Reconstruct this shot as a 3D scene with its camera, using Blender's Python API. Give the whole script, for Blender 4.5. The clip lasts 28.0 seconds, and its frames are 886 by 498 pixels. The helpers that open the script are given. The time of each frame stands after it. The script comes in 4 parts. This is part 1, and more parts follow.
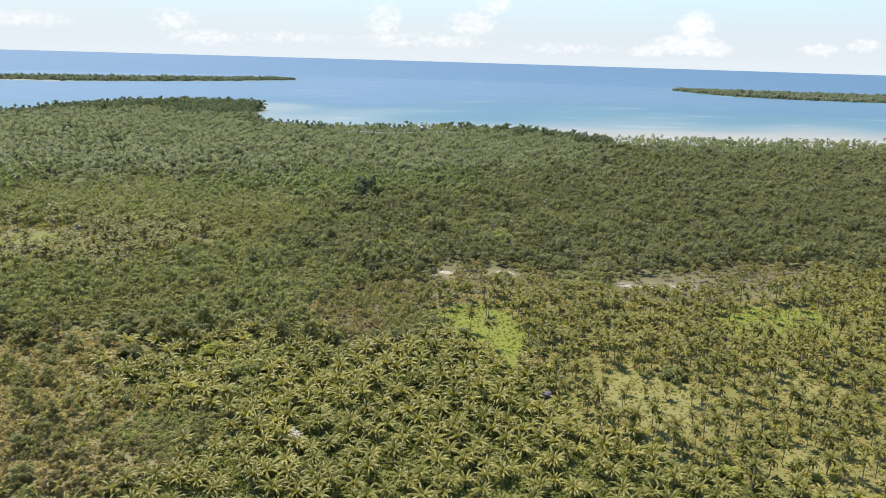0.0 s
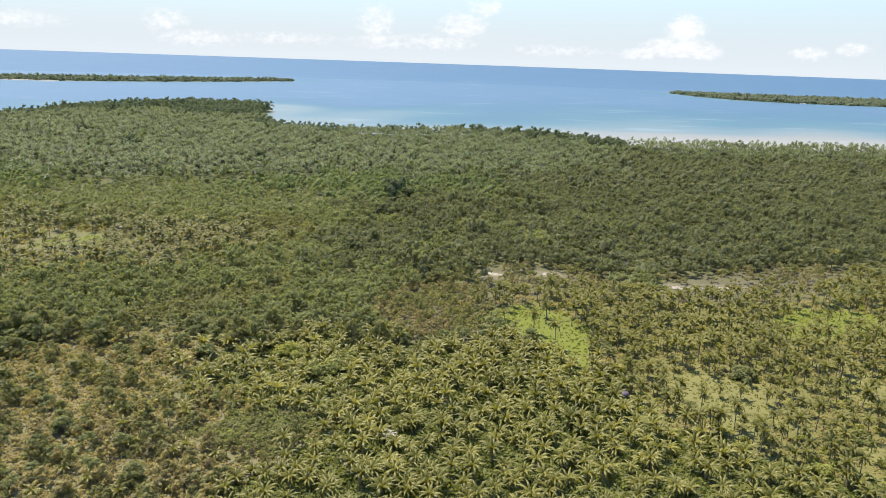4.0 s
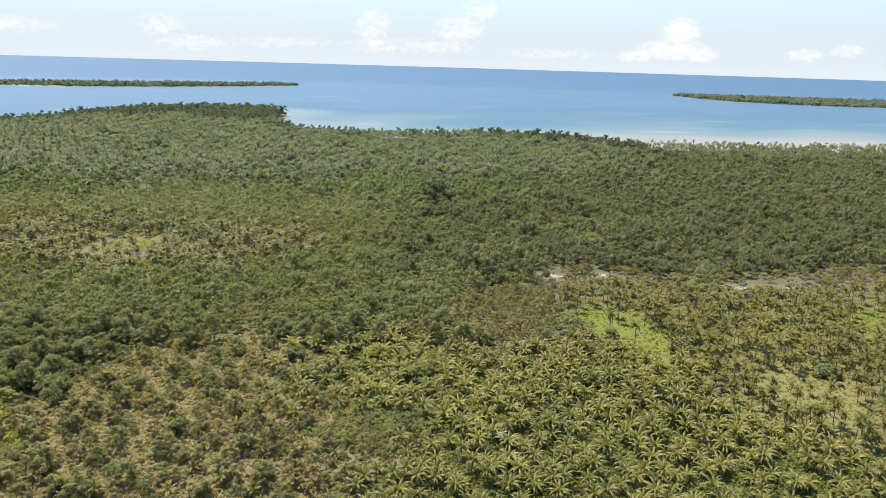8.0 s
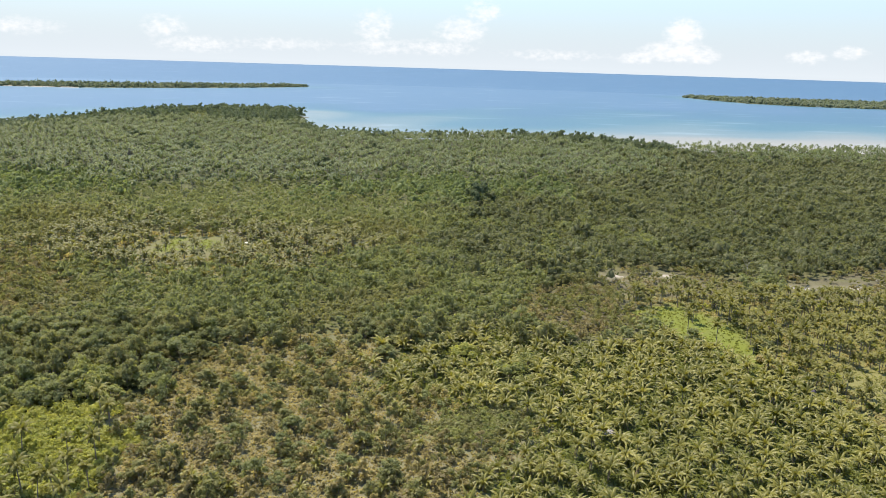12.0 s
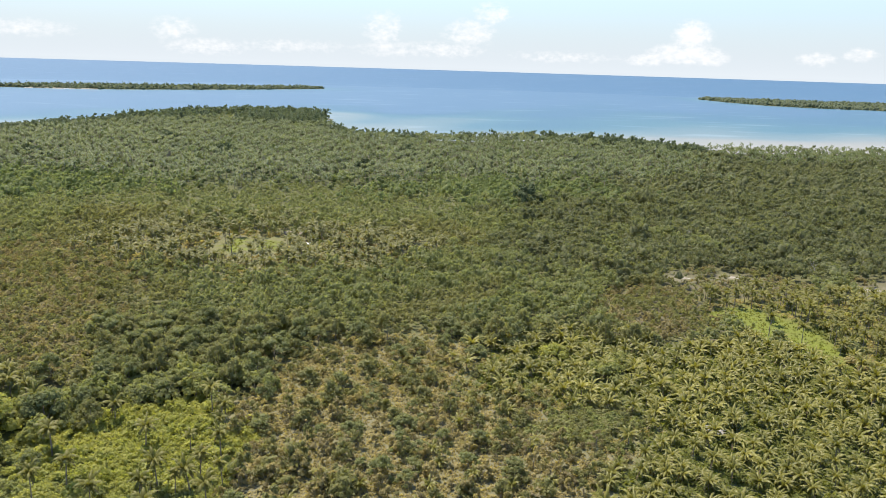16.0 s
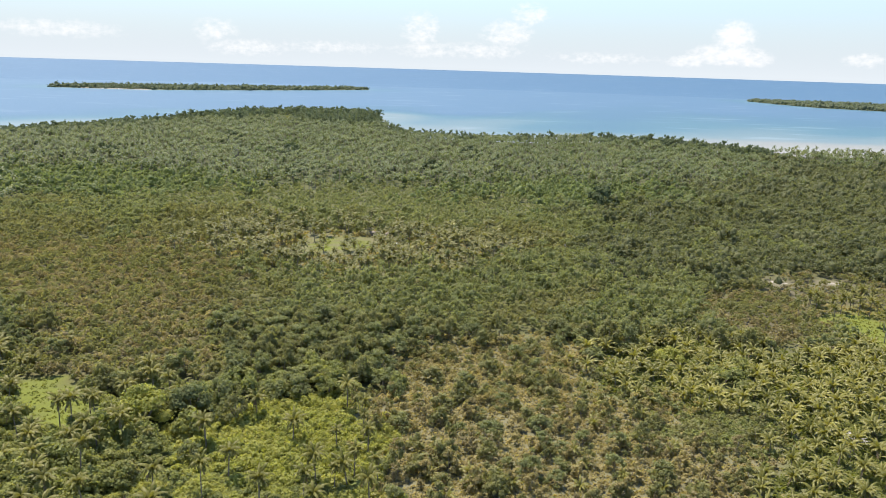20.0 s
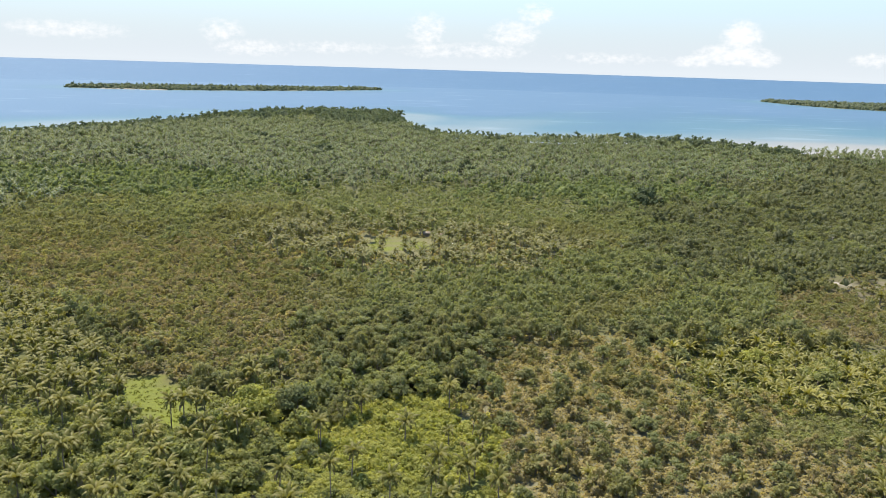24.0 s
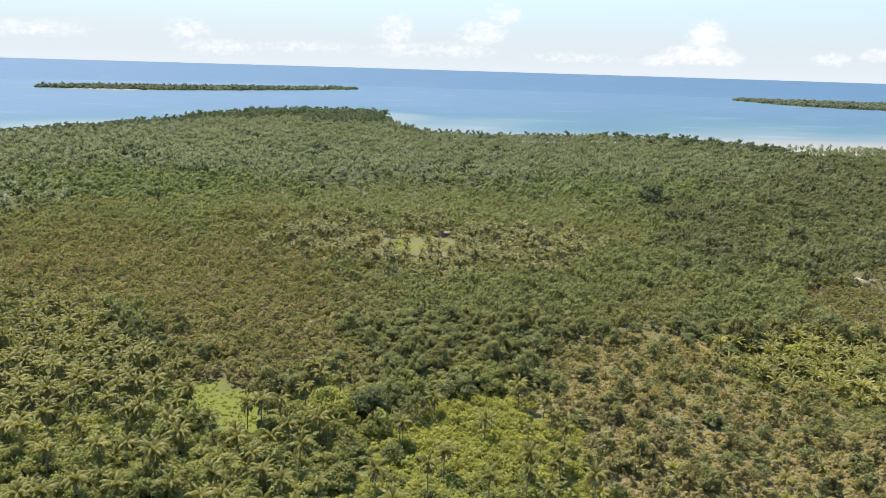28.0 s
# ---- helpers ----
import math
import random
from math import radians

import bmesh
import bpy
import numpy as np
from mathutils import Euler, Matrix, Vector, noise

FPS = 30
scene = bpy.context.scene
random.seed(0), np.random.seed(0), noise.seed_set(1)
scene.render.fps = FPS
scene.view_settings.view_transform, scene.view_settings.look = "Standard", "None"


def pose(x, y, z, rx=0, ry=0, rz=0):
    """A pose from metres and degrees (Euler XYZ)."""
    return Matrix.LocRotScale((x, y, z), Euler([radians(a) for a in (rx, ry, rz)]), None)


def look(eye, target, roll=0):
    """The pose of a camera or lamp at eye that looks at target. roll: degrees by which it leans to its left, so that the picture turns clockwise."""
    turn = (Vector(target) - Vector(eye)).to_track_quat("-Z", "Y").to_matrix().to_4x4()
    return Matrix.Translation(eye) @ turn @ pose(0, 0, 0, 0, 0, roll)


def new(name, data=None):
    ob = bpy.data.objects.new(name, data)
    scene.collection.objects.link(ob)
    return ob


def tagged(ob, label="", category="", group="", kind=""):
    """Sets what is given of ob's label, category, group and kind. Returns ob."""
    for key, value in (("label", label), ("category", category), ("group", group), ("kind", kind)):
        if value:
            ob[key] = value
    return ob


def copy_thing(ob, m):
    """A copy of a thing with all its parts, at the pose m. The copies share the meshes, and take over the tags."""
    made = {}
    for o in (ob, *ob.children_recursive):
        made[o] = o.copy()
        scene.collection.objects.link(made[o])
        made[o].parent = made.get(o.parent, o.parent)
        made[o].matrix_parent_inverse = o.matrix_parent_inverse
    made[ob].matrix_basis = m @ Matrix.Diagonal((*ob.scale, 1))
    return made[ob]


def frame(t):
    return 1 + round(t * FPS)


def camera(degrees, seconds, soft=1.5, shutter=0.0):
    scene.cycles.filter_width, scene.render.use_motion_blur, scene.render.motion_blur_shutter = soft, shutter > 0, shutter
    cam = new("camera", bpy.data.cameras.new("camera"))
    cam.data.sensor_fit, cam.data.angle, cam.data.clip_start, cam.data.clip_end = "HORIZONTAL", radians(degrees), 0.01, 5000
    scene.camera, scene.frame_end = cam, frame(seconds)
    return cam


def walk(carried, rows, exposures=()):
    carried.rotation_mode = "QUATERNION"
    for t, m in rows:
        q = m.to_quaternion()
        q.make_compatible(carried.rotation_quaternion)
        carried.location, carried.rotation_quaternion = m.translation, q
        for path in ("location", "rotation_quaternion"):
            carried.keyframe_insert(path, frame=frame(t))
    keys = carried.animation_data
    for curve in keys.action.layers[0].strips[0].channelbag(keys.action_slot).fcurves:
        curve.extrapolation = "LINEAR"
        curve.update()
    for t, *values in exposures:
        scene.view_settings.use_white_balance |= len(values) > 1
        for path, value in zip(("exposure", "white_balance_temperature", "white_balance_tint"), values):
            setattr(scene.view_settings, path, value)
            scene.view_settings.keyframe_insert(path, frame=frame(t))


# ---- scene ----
import functools

cam = camera(62.34, 28.0, soft=0.75)
PATH = [
    (0, look((0.00, 0.01, 115.05), (0.41, 193.51, 64.51), 1.69)),
    (0.5, look((-3.70, -0.41, 115.06), (-2.65, 193.12, 64.59), 1.78)),
    (1, look((-7.43, -0.82, 115.07), (-6.02, 192.73, 64.72), 1.90)),
    (1.5, look((-11.19, -1.24, 115.07), (-9.49, 192.33, 64.79), 1.97)),
    (2, look((-15.02, -1.66, 115.07), (-13.13, 191.94, 64.92), 2.02)),
    (2.5, look((-18.92, -2.09, 115.07), (-16.99, 191.51, 64.95), 2.04)),
    (3, look((-22.89, -2.53, 115.07), (-20.54, 191.08, 64.98), 2.07)),
    (3.5, look((-26.93, -2.98, 115.07), (-24.38, 190.63, 65.00), 2.05)),
    (5.5, look((-44.22, -5.06, 114.95), (-40.71, 188.61, 65.15), 1.73)),
    (6, look((-48.56, -5.49, 114.88), (-44.96, 188.21, 65.20), 1.73)),
    (6.5, look((-52.90, -5.91, 114.80), (-49.28, 187.82, 65.23), 1.72)),
    (7, look((-57.23, -6.30, 114.71), (-53.61, 187.46, 65.26), 1.74)),
    (7.5, look((-61.55, -6.66, 114.60), (-58.01, 187.13, 65.30), 1.71)),
    (8, look((-65.84, -7.00, 114.48), (-62.38, 186.83, 65.33), 1.69)),
    (8.5, look((-70.12, -7.32, 114.35), (-66.76, 186.54, 65.30), 1.67)),
    (9, look((-74.38, -7.62, 114.22), (-71.08, 186.27, 65.25), 1.68)),
    (9.5, look((-78.63, -7.89, 114.09), (-75.41, 186.01, 65.17), 1.71)),
    (10, look((-82.86, -8.14, 113.95), (-79.66, 185.78, 65.12), 1.72)),
    (10.5, look((-87.08, -8.36, 113.82), (-83.93, 185.57, 65.01), 1.73)),
    (11, look((-91.29, -8.55, 113.68), (-88.21, 185.38, 64.89), 1.74)),
    (11.5, look((-95.49, -8.72, 113.55), (-92.47, 185.21, 64.76), 1.73)),
    (12, look((-99.68, -8.87, 113.42), (-96.77, 185.07, 64.65), 1.73)),
    (12.5, look((-103.85, -9.02, 113.29), (-101.03, 184.94, 64.56), 1.71)),
    (14.5, look((-120.17, -9.59, 112.55), (-117.51, 184.43, 64.08), 1.72)),
    (15, look((-124.19, -9.80, 112.44), (-121.60, 184.23, 63.99), 1.73)),
    (15.5, look((-128.21, -10.03, 112.33), (-125.68, 184.01, 63.95), 1.71)),
    (16, look((-132.24, -10.29, 112.23), (-131.46, 183.78, 63.90), 1.73)),
    (16.5, look((-136.26, -10.58, 112.15), (-141.04, 183.44, 63.82), 1.78)),
    (17, look((-140.28, -10.89, 112.07), (-146.84, 183.09, 63.80), 1.85)),
    (17.5, look((-144.33, -11.21, 112.02), (-150.56, 182.77, 63.74), 1.86)),
    (18, look((-148.38, -11.55, 111.97), (-154.21, 182.45, 63.67), 1.82)),
    (18.5, look((-152.43, -11.88, 111.92), (-158.47, 182.11, 63.63), 1.78)),
    (19, look((-156.45, -12.21, 111.86), (-163.74, 181.74, 63.55), 1.81)),
    (19.5, look((-160.44, -12.53, 111.81), (-168.69, 181.38, 63.50), 1.76)),
    (20, look((-164.40, -12.85, 111.74), (-173.19, 181.02, 63.38), 1.77)),
    (20.5, look((-168.33, -13.17, 111.67), (-178.25, 180.64, 63.28), 1.74)),
    (21, look((-172.24, -13.48, 111.60), (-183.91, 180.21, 63.17), 1.72)),
    (21.5, look((-176.15, -13.79, 111.53), (-187.57, 179.92, 63.11), 1.73)),
    (23.5, look((-191.92, -14.79, 111.24), (-202.37, 178.99, 62.88), 1.75)),
    (24, look((-195.87, -15.04, 111.18), (-206.22, 178.75, 62.84), 1.75)),
    (24.5, look((-199.82, -15.29, 111.12), (-209.99, 178.51, 62.76), 1.77)),
    (25, look((-203.77, -15.53, 111.06), (-213.89, 178.27, 62.69), 1.78)),
    (25.5, look((-207.74, -15.77, 110.99), (-217.87, 178.03, 62.66), 1.77)),
    (26, look((-211.70, -16.02, 110.93), (-221.83, 177.79, 62.60), 1.76)),
    (26.5, look((-215.67, -16.27, 110.87), (-225.72, 177.54, 62.54), 1.73)),
    (27, look((-219.64, -16.53, 110.81), (-229.21, 177.32, 62.51), 1.73)),
    (27.5, look((-223.61, -16.79, 110.76), (-229.67, 177.21, 62.52), 1.72)),
    (28, look((-227.57, -17.05, 110.72), (-230.04, 177.02, 62.43), 1.72)),
]
walk(cam, PATH, [(0, 1.17), (28, 1.17)])

# ---- world, sun, exposure ----
SUN_TO = Vector((-0.28, 0.33, 0.92)).normalized()
world = bpy.data.worlds.new("world")
scene.world = world
world.use_nodes = True
wn, wl = world.node_tree.nodes, world.node_tree.links
background = wn["Background"]
sky = wn.new("ShaderNodeTexSky")
sky.sky_type = "NISHITA"
sky.sun_disc = False
sky.sun_elevation = math.asin(SUN_TO.z)
sky.sun_rotation = math.atan2(SUN_TO.x, SUN_TO.y) % (2 * math.pi)
sky.air_density, sky.dust_density, sky.ozone_density = 1.0, 0.2, 1.8
SKY_STRENGTH = 0.146


def wmath(op, a, b=None, clamp=False):
    n = wn.new("ShaderNodeMath")
    n.operation, n.use_clamp = op, clamp
    for k, v in enumerate((a, b)):
        if v is None:
            continue
        if isinstance(v, (int, float)):
            n.inputs[k].default_value = v
        else:
            wl.new(v, n.inputs[k])
    return n.outputs[0]


# fair-weather cumulus over the sea: (azimuth, height, half width, half height, thickness)
CLOUDS = [(0.312, 0.046, 0.030, 0.023, 1.0), (0.305, 0.024, 0.056, 0.016, 1.0), (0.258, 0.016, 0.034, 0.010, 0.8), (0.335, 0.020, 0.030, 0.013, 0.9),
          (0.058, 0.068, 0.032, 0.018, 0.75), (0.030, 0.044, 0.044, 0.022, 0.75), (0.000, 0.022, 0.070, 0.014, 0.6),
          (-0.083, 0.045, 0.034, 0.028, 0.7), (-0.070, 0.020, 0.070, 0.014, 0.55), (-0.343, 0.036, 0.036, 0.018, 0.7), (-0.305, 0.016, 0.070, 0.014, 0.6),
          (0.455, 0.021, 0.028, 0.011, 0.8), (0.500, 0.027, 0.024, 0.010, 0.8), (-0.20, 0.020, 0.10, 0.012, 0.5), (0.15, 0.016, 0.10, 0.010, 0.5),
          (0.60, 0.03, 0.05, 0.014, 0.8), (-0.52, 0.03, 0.09, 0.014, 0.6)]
wcoord = wn.new("ShaderNodeTexCoord")
wsep = wn.new("ShaderNodeSeparateXYZ")
wl.new(wcoord.outputs["Generated"], wsep.inputs[0])
azimuth = wmath("ARCTAN2", wsep.outputs[0], wsep.outputs[1])
height = wsep.outputs[2]
heap = None
for a, h, hw, hh, thick in CLOUDS:
    du = wmath("MULTIPLY", wmath("SUBTRACT", azimuth, a), 1 / hw)
    dv = wmath("MULTIPLY", wmath("SUBTRACT", height, h), 1 / hh)
    one = wmath("SUBTRACT", 1.0, wmath("ADD", wmath("MULTIPLY", du, du), wmath("MULTIPLY", dv, dv)), True)
    one = wmath("MULTIPLY", one, thick)
    heap = one if heap is None else wmath("MAXIMUM", heap, one)
puff = wn.new("ShaderNodeTexNoise")
puff.inputs["Scale"].default_value, puff.inputs["Detail"].default_value = 95.0, 6.0
puff.inputs["Roughness"].default_value = 0.62
wmap = wn.new("ShaderNodeMapping")
wmap.inputs["Scale"].default_value = (1.0, 1.0, 1.6)
wl.new(wcoord.outputs["Generated"], wmap.inputs["Vector"])
wl.new(wmap.outputs[0], puff.inputs["Vector"])
ragged = wmath("ADD", heap, wmath("MULTIPLY", wmath("SUBTRACT", puff.outputs["Fac"], 0.5), 2.2))
cover = wmath("MULTIPLY", wmath("SUBTRACT", ragged, 0.18), 1.2, True)
cover = wmath("MULTIPLY", cover, wmath("MULTIPLY", heap, 2.0, True))
cover = wmath("MULTIPLY", cover, 0.92)
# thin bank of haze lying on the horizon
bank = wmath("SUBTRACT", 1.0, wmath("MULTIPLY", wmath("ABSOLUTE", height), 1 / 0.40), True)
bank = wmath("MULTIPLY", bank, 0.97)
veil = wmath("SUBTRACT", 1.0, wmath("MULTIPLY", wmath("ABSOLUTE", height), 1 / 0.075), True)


def wmixed(fac, a, colour):
    n = wn.new("ShaderNodeMix")
    n.data_type = "RGBA"
    wl.new(fac, n.inputs["Factor"])
    wl.new(a, n.inputs["A"])
    n.inputs["B"].default_value = (*colour, 1)
    return n.outputs["Result"]


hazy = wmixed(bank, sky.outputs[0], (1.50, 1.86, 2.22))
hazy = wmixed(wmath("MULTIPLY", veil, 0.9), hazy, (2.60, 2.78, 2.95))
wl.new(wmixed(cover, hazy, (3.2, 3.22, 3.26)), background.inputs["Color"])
background.inputs["Strength"].default_value = SKY_STRENGTH

sun = new("sun", bpy.data.lights.new("sun", "SUN"))
sun.data.energy, sun.data.angle, sun.data.color = 4.75, radians(0.5), (1.0, 0.905, 0.755)
sun.matrix_world = look(SUN_TO * 500, (0, 0, 0))


# ---- materials ----
def material(name, rough=0.6, spec=0.3):
    m = bpy.data.materials.new(name)
    m.use_nodes = True
    b = m.node_tree.nodes["Principled BSDF"]
    b.inputs["Roughness"].default_value = rough
    b.inputs["Specular IOR Level"].default_value = spec
    return m, m.node_tree.nodes, m.node_tree.links, b


def mixed(n, l, fac, a, b, blend="MIX"):
    """A colour mix; fac, a and b are sockets or values."""
    x = n.new("ShaderNodeMix")
    x.data_type, x.blend_type = "RGBA", blend
    for key, v in (("Factor", fac), ("A", a), ("B", b)):
        if isinstance(v, (int, float)):
            x.inputs[key].default_value = v
        elif isinstance(v, tuple):
            x.inputs[key].default_value = (*v, 1)
        else:
            l.new(v, x.inputs[key])
    return x.outputs["Result"]


def noise_of(n, l, scale, detail=3.0, coord=None, rough=0.55):
    if coord is None:
        coord = n.new("ShaderNodeNewGeometry").outputs["Position"]
    x = n.new("ShaderNodeTexNoise")
    x.inputs["Scale"].default_value, x.inputs["Detail"].default_value = scale, detail
    x.inputs["Roughness"].default_value = rough
    l.new(coord, x.inputs["Vector"])
    return x.outputs["Fac"]


def ramp_of(n, l, fac, lo, hi):
    x = n.new("ShaderNodeMapRange")
    x.inputs["From Min"].default_value, x.inputs["From Max"].default_value = lo, hi
    l.new(fac, x.inputs["Value"])
    return x.outputs["Result"]


def leaf_material(name, dark, light, rough=0.55, spec=0.25, through_light=0.28, single=False, relief=True, rust=0.38):
    """Foliage between two greens: by tree, by leaf and by stand; leaves let some light through."""
    m, n, l, b = material(name, rough, spec)
    if single:
        who = n.new("ShaderNodeObjectInfo").outputs["Random"]
    else:
        t = n.new("ShaderNodeAttribute")
        t.attribute_name = "tint"
        who = t.outputs["Fac"]
    leaf = n.new("ShaderNodeNewGeometry").outputs["Random Per Island"]
    stand = ramp_of(n, l, noise_of(n, l, 0.02, 2.0), 0.3, 0.7)
    c = mixed(n, l, who, dark, light)
    tone = mixed(n, l, leaf, tuple(0.80 * v for v in dark), tuple(min(1, 1.10 * v) for v in light))
    c = mixed(n, l, 0.40, c, tone)
    c = mixed(n, l, stand, c, mixed(n, l, 0.5, c, dark))
    spray = noise_of(n, l, 1.7, 5.0, None, 0.7)
    if relief:
        rusty = ramp_of(n, l, noise_of(n, l, 0.045, 3.0), 0.50, 0.75)
        c = mixed(n, l, rusty, c, mixed(n, l, rust, c, (0.168, 0.138, 0.072)))
        c = mixed(n, l, 1.0, c, mixed(n, l, ramp_of(n, l, spray, 0.32, 0.68), (0.82, 0.82, 0.80), (1.18, 1.17, 1.14)), "MULTIPLY")
    l.new(c, b.inputs["Base Color"])
    bump = n.new("ShaderNodeBump")
    bump.inputs["Strength"].default_value, bump.inputs["Distance"].default_value = 0.3 if relief else 0.1, 0.25
    l.new(spray, bump.inputs["Height"])
    l.new(bump.outputs[0], b.inputs["Normal"])
    tr = n.new("ShaderNodeBsdfTranslucent")
    l.new(mixed(n, l, 1.0, c, (1.5, 1.5, 0.75), "MULTIPLY"), tr.inputs["Color"])
    mix = n.new("ShaderNodeMixShader")
    mix.inputs[0].default_value = through_light
    l.new(b.outputs[0], mix.inputs[1])
    l.new(tr.outputs[0], mix.inputs[2])
    l.new(mix.outputs[0], n["Material Output"].inputs["Surface"])
    return m


def bark_material(name, a, b_):
    m, n, l, b = material(name, 0.85, 0.2)
    k = noise_of(n, l, 3.0, 4.0)
    l.new(mixed(n, l, ramp_of(n, l, k, 0.35, 0.65), a, b_), b.inputs["Base Color"])
    bump = n.new("ShaderNodeBump")
    bump.inputs["Strength"].default_value = 0.4
    l.new(noise_of(n, l, 9.0, 3.0), bump.inputs["Height"])
    l.new(bump.outputs[0], b.inputs["Normal"])
    return m


GREENS = {
    "palm": ((0.084, 0.086, 0.015), (0.240, 0.220, 0.052), 0.44, 0.32, 0.36),
    "tall_palm": ((0.078, 0.080, 0.018), (0.196, 0.182, 0.050), 0.50, 0.20, 0.36),
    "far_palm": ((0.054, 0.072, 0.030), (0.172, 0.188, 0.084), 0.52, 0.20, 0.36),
    "field_palm": ((0.072, 0.076, 0.024), (0.205, 0.194, 0.076), 0.48, 0.20, 0.36),
    "mangrove": ((0.130, 0.146, 0.066), (0.222, 0.232, 0.110), 0.6, 0.13, 0.52),
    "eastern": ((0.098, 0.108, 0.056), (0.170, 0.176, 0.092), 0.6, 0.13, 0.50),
    "olive": ((0.136, 0.140, 0.060), (0.230, 0.222, 0.100), 0.6, 0.13, 0.50),
    "brown": ((0.176, 0.152, 0.082), (0.300, 0.254, 0.150), 0.7, 0.12, 0.50),
    "scrub": ((0.222, 0.192, 0.092), (0.360, 0.302, 0.152), 0.7, 0.12, 0.50),
    "thicket": ((0.200, 0.216, 0.058), (0.382, 0.368, 0.120), 0.55, 0.15, 0.52),
    "broad": ((0.128, 0.148, 0.052), (0.284, 0.284, 0.106), 0.55, 0.15, 0.50),
    # undergrowth green held dark, standing for shadow between the young palms
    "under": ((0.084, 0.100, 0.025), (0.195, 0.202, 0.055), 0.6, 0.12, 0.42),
    # darkened to carry the shade beneath the far palm crowns
    "shaded_floor": ((0.052, 0.068, 0.026), (0.118, 0.134, 0.050), 0.6, 0.10, 0.40),
    "shore": ((0.074, 0.096, 0.056), (0.130, 0.152, 0.090), 0.7, 0.08, 0.38),
    "dark": ((0.034, 0.050, 0.026), (0.080, 0.102, 0.050), 0.6, 0.08, 0.34),
    "grey": ((0.055, 0.070, 0.027), (0.175, 0.192, 0.092), 0.65, 0.07, 0.34),
    "grass": ((0.116, 0.130, 0.022), (0.202, 0.206, 0.040), 0.7, 0.10, 0.30),
    "belt": ((0.098, 0.128, 0.056), (0.205, 0.230, 0.102), 0.6, 0.13, 0.50),
    # distance haze over the islands painted in as a paler, greyer green
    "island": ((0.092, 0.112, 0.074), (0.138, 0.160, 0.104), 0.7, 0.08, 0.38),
}
LEAF = {k: leaf_material(k + "_leaves", *v, relief="palm" not in k, rust=0.12 if k in ("mangrove", "broad", "thicket", "island", "dark", "under", "grey", "eastern", "shaded_floor", "shore", "belt") else 0.26) for k, v in GREENS.items()}
LEAF_ONE = {k: leaf_material(k + "_leaf", *v, single=True, relief="palm" not in k, rust=0.12 if k in ("mangrove", "broad", "thicket", "island", "dark", "under", "grey", "eastern", "shaded_floor", "shore", "belt") else 0.26) for k, v in GREENS.items()}
DRY = leaf_material("dry_frond", (0.13, 0.10, 0.055), (0.27, 0.22, 0.13), 0.7, 0.2, 0.15)
BARK = bark_material("grey_bark", (0.12, 0.10, 0.075), (0.24, 0.21, 0.165))
PALE_WOOD = bark_material("bleached_wood", (0.18, 0.165, 0.14), (0.34, 0.32, 0.28))


def ground_material():
    """Sand, litter and grass, laid by the cover attribute, broken up at two scales."""
    m, n, l, b = material("soil_and_grass", 0.95, 0.1)
    a = n.new("ShaderNodeAttribute")
    a.attribute_name = "cover"
    big, small = noise_of(n, l, 0.12, 4.0), noise_of(n, l, 1.3, 5.0)
    c = mixed(n, l, ramp_of(n, l, big, 0.3, 0.75), a.outputs["Color"], mixed(n, l, 0.45, a.outputs["Color"], (0.10, 0.10, 0.045)))
    c = mixed(n, l, ramp_of(n, l, small, 0.35, 0.7), mixed(n, l, 0.35, c, (0.055, 0.060, 0.028)), c)
    l.new(c, b.inputs["Base Color"])
    bump = n.new("ShaderNodeBump")
    bump.inputs["Strength"].default_value, bump.inputs["Distance"].default_value = 0.6, 0.3
    l.new(small, bump.inputs["Height"])
    l.new(bump.outputs[0], b.inputs["Normal"])
    return m


